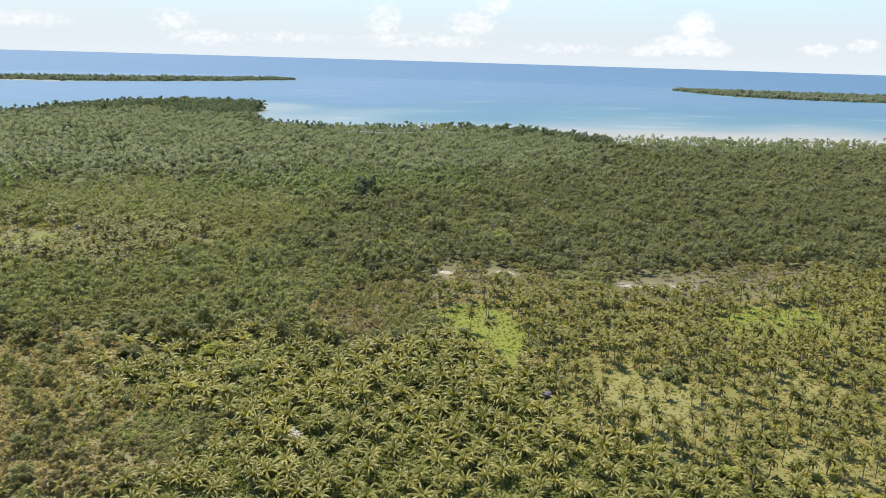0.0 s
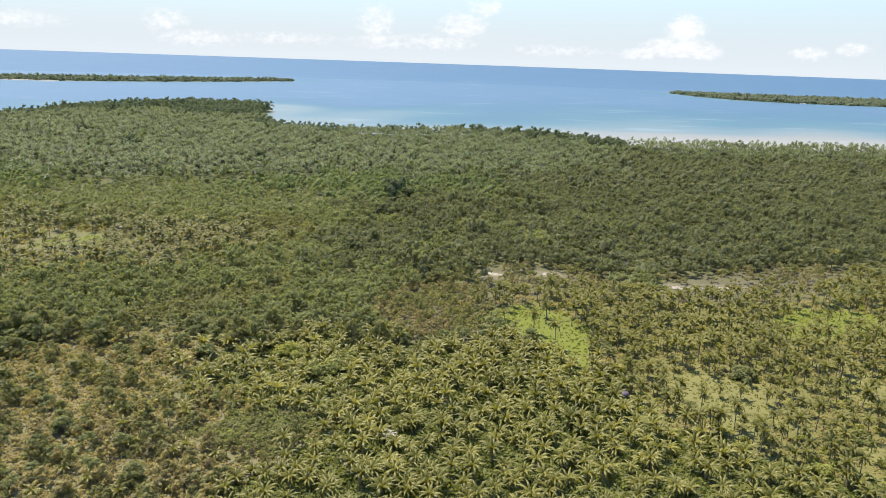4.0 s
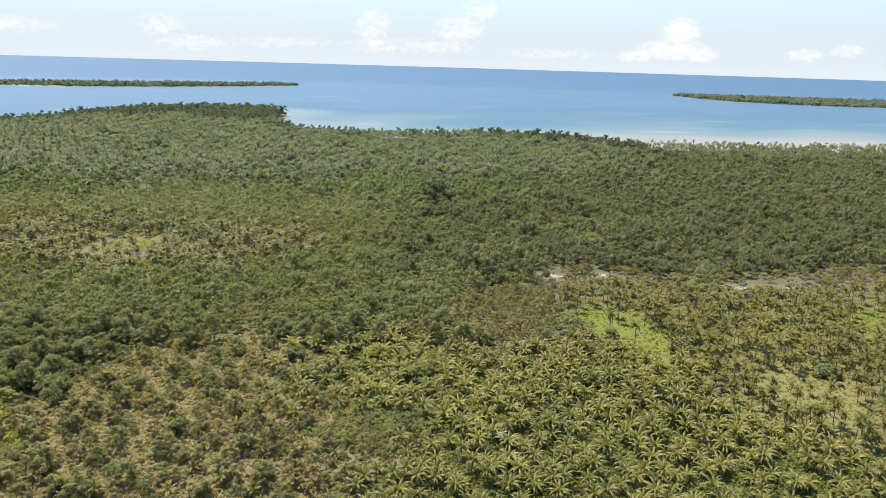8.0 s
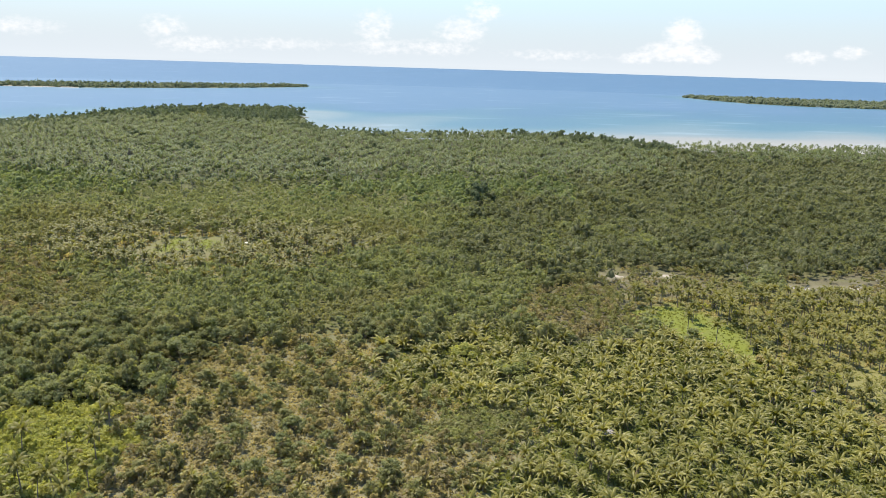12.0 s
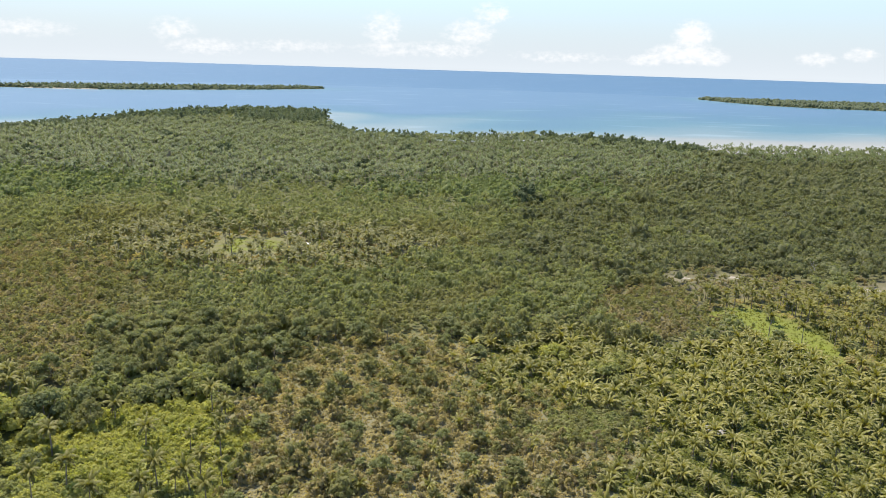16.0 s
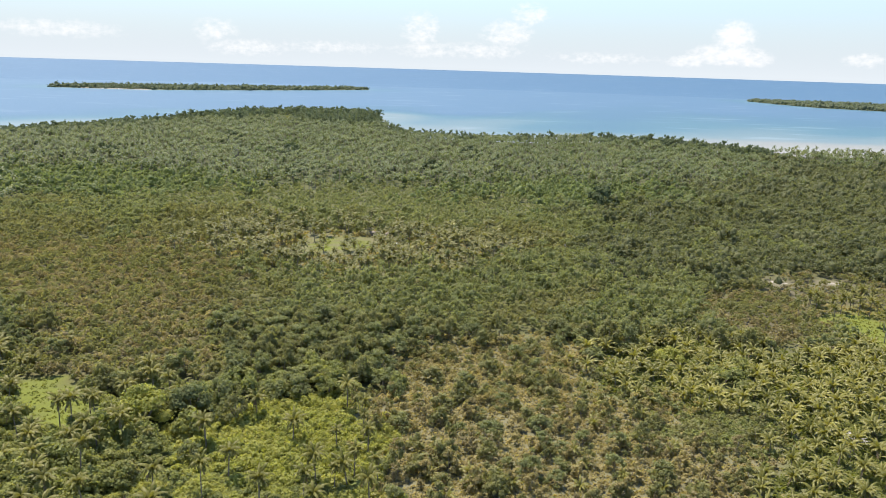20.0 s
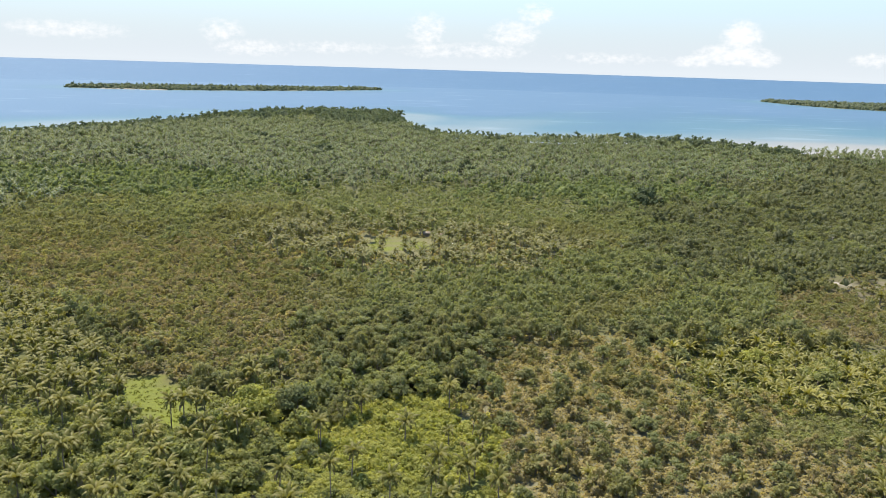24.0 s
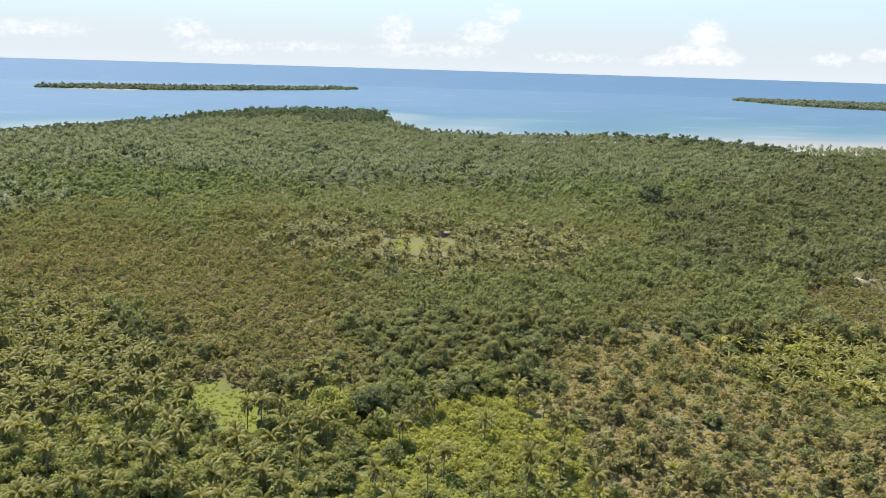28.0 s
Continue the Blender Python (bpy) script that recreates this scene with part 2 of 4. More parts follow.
def water_material():
    """Sea over sand: pale in the shallows, turquoise, then deep blue, with slicks and ripples."""
    m, n, l, b = material("sea_water", 0.40, 0.22)
    a = n.new("ShaderNodeAttribute")
    a.attribute_name = "depth"
    g = n.new("ShaderNodeNewGeometry").outputs["Position"]
    mp = n.new("ShaderNodeMapping")
    mp.inputs["Scale"].default_value = (0.0016, 0.0065, 1.0)
    mp.inputs["Rotation"].default_value = (0, 0, radians(-6))
    l.new(g, mp.inputs["Vector"])
    drift = noise_of(n, l, 1.0, 5.0, mp.outputs[0])
    shift = n.new("ShaderNodeMath")
    shift.operation = "MULTIPLY_ADD"
    shift.inputs[1].default_value, shift.inputs[2].default_value = 0.20, -0.10
    l.new(drift, shift.inputs[0])
    total = n.new("ShaderNodeMath")
    l.new(a.outputs["Fac"], total.inputs[0])
    l.new(shift.outputs[0], total.inputs[1])
    r = n.new("ShaderNodeValToRGB")
    stops = [(0.0, (0.200, 0.182, 0.145)), (0.12, (0.165, 0.162, 0.138)), (0.22, (0.090, 0.128, 0.132)), (0.40, (0.036, 0.090, 0.112)),
             (0.68, (0.027, 0.074, 0.112)), (1.0, (0.034, 0.078, 0.128))]
    while len(r.color_ramp.elements) < len(stops):
        r.color_ramp.elements.new(0.5)
    for e, (p, c) in zip(r.color_ramp.elements, stops):
        e.position, e.color = p, (*c, 1)
    l.new(total.outputs[0], r.inputs[0])
    mp2 = n.new("ShaderNodeMapping")
    mp2.inputs["Scale"].default_value = (0.0026, 0.0110, 1.0)
    mp2.inputs["Rotation"].default_value = (0, 0, radians(9))
    l.new(g, mp2.inputs["Vector"])
    slick = noise_of(n, l, 1.6, 4.0, mp2.outputs[0], 0.5)
    band = n.new("ShaderNodeMapRange")
    band.inputs["From Min"].default_value, band.inputs["From Max"].default_value = 0.60, 0.68
    l.new(slick, band.inputs["Value"])
    c = mixed(n, l, band.outputs[0], r.outputs[0], mixed(n, l, 0.18, r.outputs[0], (0.30, 0.36, 0.40)))
    l.new(c, b.inputs["Base Color"])
    bump = n.new("ShaderNodeBump")
    bump.inputs["Strength"].default_value, bump.inputs["Distance"].default_value = 0.35, 0.5
    l.new(noise_of(n, l, 0.25, 4.0), bump.inputs["Height"])
    l.new(bump.outputs[0], b.inputs["Normal"])
    return m


def plain_material(name, a, b_, rough=0.6, scale=2.0):
    m, n, l, b = material(name, rough, 0.3)
    l.new(mixed(n, l, ramp_of(n, l, noise_of(n, l, scale, 4.0), 0.35, 0.65), a, b_), b.inputs["Base Color"])
    return m


GROUND, WATER = ground_material(), water_material()
SAND = plain_material("pale_sand", (0.155, 0.135, 0.105), (0.27, 0.245, 0.20), 0.9, 0.6)
WHITE = plain_material("white_paint", (0.70, 0.70, 0.68), (0.82, 0.82, 0.80), 0.5)
TARP = plain_material("faded_purple_sheet", (0.052, 0.043, 0.060), (0.095, 0.080, 0.105), 0.7)
ROOF = plain_material("weathered_thatch", (0.11, 0.092, 0.070), (0.19, 0.160, 0.125), 0.9)

# ---- the plan ----
COAST = [(-2600, -400), (-1500, 480), (-1050, 800), (-862, 925), (-845, 1000), (-822, 1065), (-790, 1145), (-745, 1250), (-700, 1370),
         (-650, 1500), (-560, 1600), (-470, 1625), (-400, 1590), (-362, 1525), (-372, 1450), (-400, 1400), (-345, 1360), (-300, 1240),
         (-262, 1165), (-170, 1140), (-80, 1140), (0, 1172), (100, 1160), (175, 1110), (215, 1062), (262, 1065), (350, 1088),
         (500, 1105), (650, 1110), (900, 1110), (2600, 1250), (2600, -3500), (-2600, -3500)]
ISLAND_WEST = [(-1691, 2560), (-1500, 2575), (-1340, 2600), (-1160, 2740), (-1000, 2890), (-820, 3110), (-660, 3345),
               (-720, 3370), (-900, 3260), (-1120, 3080), (-1330, 2960), (-1560, 2820), (-1720, 2640)]
ISLAND_EAST = [(1030, 3440), (1075, 3150), (1135, 2910), (1290, 2800), (1600, 2745), (2100, 2700), (2700, 2600), (2900, 2900),
               (2300, 3250), (1800, 3330), (1400, 3400), (1150, 3450)]
DENSE = [(-95, 120), (-88, 161), (-74, 184), (-60, 206), (-84, 214), (-114, 226), (-120, 246), (-110, 268), (-94, 290), (-61, 291),
         (-42, 274), (-7, 278), (2, 300), (-3, 322), (10, 336), (34, 330), (43, 292), (33, 262), (41, 246), (38, 218), (59, 204), (80, 188), (125, 172), (140, 120)]
OPEN = [(33, 262), (43, 292), (34, 330), (2, 336), (0, 352), (60, 352), (72, 348), (156, 350), (205, 380), (275, 420), (420, 480), (420, 120), (125, 120), (80, 188),
        (59, 204), (38, 218)]
CLEARINGS = {
    "bright": [[(-3, 322), (10, 334), (26, 330), (37, 294), (34, 258), (24, 262), (6, 290)], [(122, 312), (150, 340), (186, 334), (172, 300), (128, 296)],
               [(-266, 416), (-265, 449), (-257, 450), (-252, 408)], [(-247, 418), (-247, 443), (-231, 441), (-226, 416)], [(-326, 214), (-306, 217), (-290, 206), (-280, 187), (-290, 180), (-308, 194)]],
    "grass": [[(50, 243), (70, 259), (93, 246), (88, 214), (70, 209)], [(112, 250), (135, 262), (150, 240), (125, 228)],
              [(98, 196), (112, 206), (122, 196), (110, 188)]],
    "sand": [[(-3, 375), (10, 375), (11, 390), (-2, 390)], [(28, 377), (41, 379), (41, 392), (28, 391)], [(92, 363), (136, 364), (138, 374), (92, 375)]],
    "litter": [[(86, 342), (140, 344), (192, 370), (222, 410), (172, 416), (120, 388), (88, 384)], [(-10, 348), (66, 348), (64, 374), (48, 397), (-8, 394)], [(-64, 310), (-46, 352), (-4, 358), (2, 316), (-12, 282), (-40, 280)]],
}
BROWN_NEAR = [(-190, 120), (-187, 156), (-195, 190), (-206, 222), (-196, 252), (-164, 278), (-128, 278), (-112, 262), (-120, 246), (-114, 226),
              (-84, 214), (-60, 206), (-74, 184), (-88, 161), (-95, 120)]
BROWN_WEST = [(-500, 395), (-467, 412), (-332, 418), (-276, 330), (-262, 270), (-250, 224), (-315, 208), (-354, 272), (-470, 318)]
GROVE_MID = [(-345, 455), (-205, 480), (-150, 448), (-132, 420), (-178, 362), (-237, 352), (-300, 380)]
PALMS_WEST = [(-640, 420), (-470, 330), (-362, 258), (-323, 222), (-312, 196), (-352, 178), (-420, 150), (-640, 150)]
THICKET = [(-252, 192), (-240, 200), (-209, 219), (-190, 190), (-186, 120), (-262, 120), (-250, 170)]
MIXED = [(-420, 150), (-352, 178), (-312, 196), (-262, 212), (-250, 200), (-252, 170), (-262, 120), (-420, 110)]
GLADE = [(-97, 196), (-94, 209), (-80, 218), (-67, 217), (-68, 205), (-76, 193), (-86, 188)]
TREE_LINE = [(-250, 200), (-248, 226), (-196, 240), (-190, 222), (-210, 219)]
BELT_EAST = [(-238, 616), (-139, 624), (-85, 560), (15, 610), (40, 715), (-105, 705)]
BELT_WEST = [(-640, 555), (-690, 630), (-561, 672), (-420, 660), (-360, 625), (-464, 560)]
GROVE_FAR = [(-900, 480), (-640, 455), (-520, 450), (-520, 560), (-395, 640), (-240, 648), (-110, 668), (36, 720), (150, 770), (200, 940),
             (190, 1100), (0, 1160), (-170, 1130), (-300, 1230), (-370, 1350), (-520, 1400), (-690, 1280), (-800, 1060), (-850, 900), (-1500, 480)]
GROVE_EAST = [(215, 1050), (230, 930), (300, 895), (560, 930), (900, 960), (900, 1100), (500, 1100), (262, 1058)]


def inside(poly, x, y):
    hit = np.zeros(x.shape, bool)
    for (x0, y0), (x1, y1) in zip(poly, poly[1:] + poly[:1]):
        if y0 != y1:
            hit ^= ((y0 > y) != (y1 > y)) & (x < (x1 - x0) * (y - y0) / (y1 - y0) + x0)
    return hit


def shore(poly, x, y):
    """Distance to a coast, positive on land."""
    best = np.full(x.shape, 1e9)
    for (x0, y0), (x1, y1) in zip(poly, poly[1:] + poly[:1]):
        dx, dy = x1 - x0, y1 - y0
        k = np.clip(((x - x0) * dx + (y - y0) * dy) / (dx * dx + dy * dy), 0, 1)
        best = np.minimum(best, np.hypot(x - x0 - k * dx, y - y0 - k * dy))
    return np.where(inside(poly, x, y), best, -best)


@functools.lru_cache(maxsize=None)
def waves(s, seed):
    """Seven plane waves of about s metres: two wave numbers and a phase each."""
    r, out = np.random.RandomState(seed), []
    for _ in range(7):
        a, p, k = r.uniform(0, 6.283), r.uniform(0, 6.283), r.uniform(0.6, 1.8) * 6.283 / s
        out.append((np.float32(k * math.cos(a)), np.float32(k * math.sin(a)), np.float32(p)))
    return out


def wobble(x, y, s, seed):
    """Smooth noise of about +-1 with features s metres wide."""
    x, y = np.asarray(x, np.float32), np.asarray(y, np.float32)
    out = np.zeros(x.shape, np.float32)
    for kx, ky, p in waves(s, seed):
        out += np.sin(x * kx + y * ky + p)
    return out / np.float32(3.2)


def land_height(x, y):
    d = shore(COAST, x, y) + 5 * wobble(x, y, 50, 5)
    return np.clip(d * 0.07, -2.5, 1.4) + np.clip(d / 100, 0, 1) * (0.25 + 0.25 * wobble(x, y, 60, 3))


ORDER = [("sand", p) for p in CLEARINGS["sand"]] + [("bright", p) for p in CLEARINGS["bright"]] + [("grass", p) for p in CLEARINGS["grass"]] + [("litter", p) for p in CLEARINGS["litter"]] + [
    ("tree_line", TREE_LINE), ("glade", GLADE), ("thicket", THICKET), ("mixed", MIXED), ("dense", DENSE), ("open", OPEN), ("grove_mid", GROVE_MID), ("palms_west", PALMS_WEST), ("brown_near", BROWN_NEAR),
    ("brown_west", BROWN_WEST), ("belt_east", BELT_EAST), ("belt_west", BELT_WEST), ("grove_far", GROVE_FAR), ("grove_east", GROVE_EAST)]
ZONES = ["mangrove", "shore"] + sorted({k for k, _ in ORDER})


def zone_of(x, y):
    s = np.clip(y / 300, 0.6, 3.0)
    s = s * np.clip((y - 100) / 150, 0.4, 1)
    wx = x + 4.0 * s * wobble(x, y, 22, 1) + 9.0 * s * wobble(x, y, 75, 41)
    wy = y + 4.0 * s * wobble(x, y, 22, 2) + 6.0 * s * wobble(x, y, 75, 42)
    wx, wy = np.where(y < 300, x + 3.0 * wobble(x, y, 20, 1), wx), np.where(y < 300, y + 3.0 * wobble(x, y, 20, 2), wy)
    z = np.zeros(x.shape, int)
    d = shore(COAST, x, y)
    for name, poly in reversed(ORDER):
        plain = name in CLEARINGS
        z[inside(poly, x + 1.8 * wobble(x, y, 9, 61) if plain else wx, y + 1.8 * wobble(x, y, 9, 62) if plain else wy)] = ZONES.index(name)
    strip = 34 + 22 * wobble(x, y, 160, 51) + np.where((x < -340) & (y > 1290), 90, 0) + np.where((x < -600) & (y > 950) & (y <= 1290), 45, 0) - np.where(x > 240, 40, 0) + np.where((x > 60) & (x < 240), 25, 0)
    z[(d < strip) & (y > 850)] = ZONES.index("shore")
    return z


def in_view(x, y, spare=12):
    """The stretch of land that the flight overlooks."""
    return (y > 128) & (x > -248 - spare - 0.665 * y) & (x < 20 + spare + 0.61 * y)


# ---- meshes ----
def mesh_of(name, verts, tris, mats, index=None, point=None, colour=None):
    me = bpy.data.meshes.new(name)
    verts, tris = np.asarray(verts, np.float32), np.asarray(tris, np.int32)
    me.vertices.add(len(verts))
    me.vertices.foreach_set("co", verts.ravel())
    me.loops.add(tris.size)
    me.loops.foreach_set("vertex_index", tris.ravel())
    me.polygons.add(len(tris))
    me.polygons.foreach_set("loop_start", np.arange(0, tris.size, tris.shape[1], dtype=np.int32))
    for m in mats:
        me.materials.append(m)
    if index is not None:
        me.polygons.foreach_set("material_index", np.asarray(index, np.int32))
    if point is not None:
        me.attributes.new(point[0], "FLOAT", "POINT").data.foreach_set("value", np.asarray(point[1], np.float32))
    if colour is not None:
        c = np.concatenate([colour[1], np.ones((len(verts), 1))], 1).astype(np.float32)
        me.attributes.new(colour[0], "FLOAT_COLOR", "POINT").data.foreach_set("color", c.ravel())
    me.update(calc_edges=True)
    return me


def part(name, me, parent, label=""):
    ob = new(name, me)
    ob.parent = parent
    return tagged(ob, label)


def joined(pieces):
    """Pieces of (verts, tris, index) as one."""
    v, t, i, at = [], [], [], 0
    for pv, pt, pi_ in pieces:
        v.append(pv), t.append(pt + at), i.append(np.full(len(pt), pi_, int) if np.isscalar(pi_) else pi_)
        at += len(pv)
    return np.concatenate(v), np.concatenate(t), np.concatenate(i)


def tube(points, radii, sides=6):
    """A round, tapered stem along points."""
    p = np.asarray(points, float)
    a = np.arange(sides) * 2 * math.pi / sides
    rings = []
    for k, c in enumerate(p):
        ahead = p[min(k + 1, len(p) - 1)] - p[max(k - 1, 0)]
        ahead = ahead / np.linalg.norm(ahead)
        side = np.cross(ahead, (0.31, 0.95, 0.02))
        side /= np.linalg.norm(side)
        up = np.cross(side, ahead)
        rings.append(c + radii[k] * (np.cos(a)[:, None] * side + np.sin(a)[:, None] * up))
    v, t = np.concatenate(rings), []
    for k in range(len(p) - 1):
        for s in range(sides):
            i, j = k * sides + s, k * sides + (s + 1) % sides
            t += [(i, j, j + sides), (i, j + sides, i + sides)]
    top = len(v)
    v = np.concatenate([v, p[-1:]])
    t += [((len(p) - 1) * sides + s, (len(p) - 1) * sides + (s + 1) % sides, top) for s in range(sides)]
    return v, np.array(t)


def frond(r, length, rise, droop, segs=8, width=0.55, cuts=True):
    """An arching palm frond along +x: a rib with hanging leaflets on both sides, in one piece."""
    s = np.linspace(0, 1, segs + 1)
    ang = rise - droop * s ** 1.3
    step = length / segs
    px = np.concatenate([[0], np.cumsum(np.cos(ang[:-1]) * step)])
    pz = np.concatenate([[0], np.cumsum(np.sin(ang[:-1]) * step)])
    w = width * (0.25 + 0.95 * np.sin(math.pi * np.clip(s * 0.86 + 0.10, 0, 1))) * (1 - 0.35 * s)
    v, t = [(px[k], 0, pz[k]) for k in range(segs + 1)], []
    for side in (-1, 1):
        for k in range(segs):
            lean, hang = r.uniform(0.35, 0.75), r.uniform(0.55, 1.20)
            tip = 0.74 if cuts else 1.0
            i = len(v)
            wa, wb = w[k] * r.uniform(0.85, 1.1), w[k + 1] * r.uniform(0.85, 1.1)
            v += [(px[k] + lean * wa, side * wa * 0.85, pz[k] - hang * wa),
                  (px[k] + (px[k + 1] - px[k]) * tip + lean * wb, side * wb * 0.85, pz[k] + (pz[k + 1] - pz[k]) * tip - hang * wb)]
            t += [(k, i + 1, k + 1), (k, i, i + 1)] if side > 0 else [(k, k + 1, i + 1), (k, i + 1, i)]
    return np.array(v), np.array(t)


def far_frond(r, length, rise, droop, width):
    """A frond of a far palm: one arched blade."""
    q = length / 2
    x1, z1 = q * math.cos(rise), q * math.sin(rise)
    x2, z2 = x1 + q * math.cos(rise - droop), z1 + q * math.sin(rise - droop)
    v = np.array([(0, 0, 0), (x1, -width, z1 - 0.3 * width), (x1, width, z1 - 0.3 * width), (x2, 0, z2)])
    return v, np.array([(0, 1, 2), (1, 3, 2)])


def far_palm(r, tall, length, count, width):
    (sv, st), top = palm_stem(r, tall, r.uniform(0.1, 0.9), 0.12, 3, 2)
    bits = [(sv, st, 1)]
    for k in range(count):
        age = (k + 0.5) / count
        v, t = far_frond(r, length * r.uniform(0.85, 1.1), 1.2 - 1.5 * age, r.uniform(0.8, 1.3), width)
        bits.append((turned(v, k * 2.399 + r.uniform(-.2, .2)) + top, t, 0))
    return joined(bits)


def turned(v, a, z=0.0, x=0.0):
    c, s = math.cos(a), math.sin(a)
    return np.stack([v[:, 0] * c - v[:, 1] * s, v[:, 0] * s + v[:, 1] * c, v[:, 2] + z], 1) + (x, 0, 0)


def palm_head(r, count, length, segs, spread=1.0, dry=2, cuts=True, width=0.55):
    """The fronds of a palm about its bud: upright young ones, arching ones, a few dry ones hanging."""
    out = []
    for k in range(count):
        age = (k + 0.5) / count
        rise = 1.38 - spread * 1.30 * age + r.uniform(-0.12, 0.12)
        f = frond(r, length * r.uniform(0.85, 1.1) * (0.72 + 0.28 * math.sin(math.pi * min(1, age + 0.25))), rise, r.uniform(1.4, 2.4), segs, width, cuts)
        out.append((turned(f[0], k * 2.399 + r.uniform(-0.2, 0.2)), f[1], 0))
    for k in range(dry):
        f = frond(r, length * 0.8, -0.7, 0.8, max(2, segs - 3), width * 0.7, cuts)
        out.append((turned(f[0], r.uniform(0, 6.28)), f[1], 2))
    return out


def palm_stem(r, tall, lean=0.5, base=0.20, sides=6, rings=5):
    a = r.uniform(0, 6.28)
    s = np.linspace(0, 1, rings)
    bend = lean * s ** 1.6
    p = np.stack([bend * math.cos(a), bend * math.sin(a), -0.3 + (tall + 0.3) * s], 1)
    rad = base * (1 - 0.35 * s)
    rad[0] *= 1.4
    return tube(p, rad, sides), p[-1]


def palm_template(r, tall, length, count, segs, spread=1.0, dry=2, sides=5, rings=4, cuts=True, width=0.55):
    (sv, st), top = palm_stem(r, tall, r.uniform(0.1, 0.9), 0.17, sides, rings)
    head = [(v + top, t, i) for v, t, i in palm_head(r, count, length, segs, spread, dry, cuts, width)]
    return joined([(sv, st, 1)] + head)


def clumps(r, count, wide, tall, low, lump):
    """Centres and sizes of the leaf masses of a crown, uneven about its axis."""
    c = []
    for k in range(count):
        a, q = k * 2.399 + r.uniform(-0.5, 0.5), math.sqrt(r.uniform(0.03, 1))
        h = low + (tall - low) * (0.25 + 0.75 * (1 - q * q) * r.uniform(0.75, 1.0))
        c.append((wide * 0.60 * q * math.cos(a), wide * 0.60 * q * math.sin(a), h - lump * 0.6 + r.uniform(-0.45, 0.45) * lump, lump * r.uniform(0.55, 1.45)))
    return c


def leaf_mass(r, x, y, z, rad, cards, size, flat=0.8, wild=0.42):
    """Small three-cornered leaf sprays over a rounded mass, turned mostly outwards."""
    d = r.normal(size=(cards, 3))
    d[:, 2] = np.abs(d[:, 2]) - 0.25
    d /= np.linalg.norm(d, axis=1)[:, None]
    p = np.array((x, y, z)) + d * rad * (1, 1, flat) * r.uniform(0.70, 1.22, (cards, 1))
    nrm = d + wild * r.normal(size=(cards, 3)) + (0, 0, 0.40)
    nrm /= np.linalg.norm(nrm, axis=1)[:, None]
    u = np.cross(nrm, r.normal(size=(cards, 3)))
    u /= np.linalg.norm(u, axis=1)[:, None] + 1e-6
    w = np.cross(nrm, u)
    s = size * r.uniform(0.6, 1.35, (cards, 1))
    v = np.stack([p - u * s - w * s * 0.5, p + u * s * 0.8 - w * s * 0.6, p + w * s * 1.05 - nrm * s * 0.2], 1).reshape(-1, 3)
    return v, np.arange(3 * cards).reshape(-1, 3)


def dome(r, x, y, z, rad, sides=5, flat=0.8):
    """The closed foliage of one mass of a crown, uneven all round."""
    a = np.arange(sides) * 2 * math.pi / sides + r.uniform(0, 6.28)
    k = r.uniform(0.50, 1.30, (2, sides))
    lo = np.stack([x + rad * 0.95 * k[0] * np.cos(a), y + rad * 0.95 * k[0] * np.sin(a), z - rad * r.uniform(0.3, 0.7, sides)], 1)
    hi = np.stack([x + rad * 0.74 * k[1] * np.cos(a + 0.5), y + rad * 0.74 * k[1] * np.sin(a + 0.5), z + rad * flat * r.uniform(0.4, 0.75, sides)], 1)
    v = np.concatenate([lo, hi, [[x, y, z + rad * flat * r.uniform(0.85, 1.05)]]])
    t = []
    for s in range(sides):
        n = (s + 1) % sides
        t += [(s, n, s + sides), (n, n + sides, s + sides), (s + sides, n + sides, 2 * sides)]
    return v, np.array(t)


def limbs(r, tall, wide, low, count=3, base=0.12):
    out = [tube([(0, 0, -0.3), (r.uniform(-.2, .2), r.uniform(-.2, .2), low + 0.3), (r.uniform(-.3, .3), r.uniform(-.3, .3), low + (tall - low) * 0.6)], [base, base * 0.8, base * 0.4], 5)]
    for k in range(count):
        a = r.uniform(0, 6.28)
        out.append(tube([(0, 0, low * 0.7), (wide * 0.2 * math.cos(a), wide * 0.2 * math.sin(a), low + (tall - low) * 0.3),
                         (wide * 0.36 * math.cos(a), wide * 0.36 * math.sin(a), low + (tall - low) * 0.6)], [base * 0.6, base * 0.45, base * 0.2], 4))
    return out


def crown(r, wide, tall, low, masses, cards, size, lump=None, with_core=True, wild=0.42):
    lump = lump or wide * (0.27 if masses < 10 else 0.19)
    out = []
    for c in clumps(r, masses, wide, tall, low, lump):
        if cards:
            out.append((*leaf_mass(r, *c, cards, size, 0.85, wild), 0))
        if with_core:
            out.append((*dome(r, *c[:3], c[3] * (0.64 if cards > 9 else 0.78), 6 if cards > 26 else 4), 0))
    return out


def tree_template(r, wide, tall, low, masses, cards, size, lump=None, woody=True, with_core=True):
    bits = crown(r, wide, tall, low, masses, round(cards * 2.8), size, lump, with_core, 0.85)
    if woody:
        bits += [(v, t, 1) for v, t in limbs(r, tall, wide, low, 1)]
    return joined(bits)


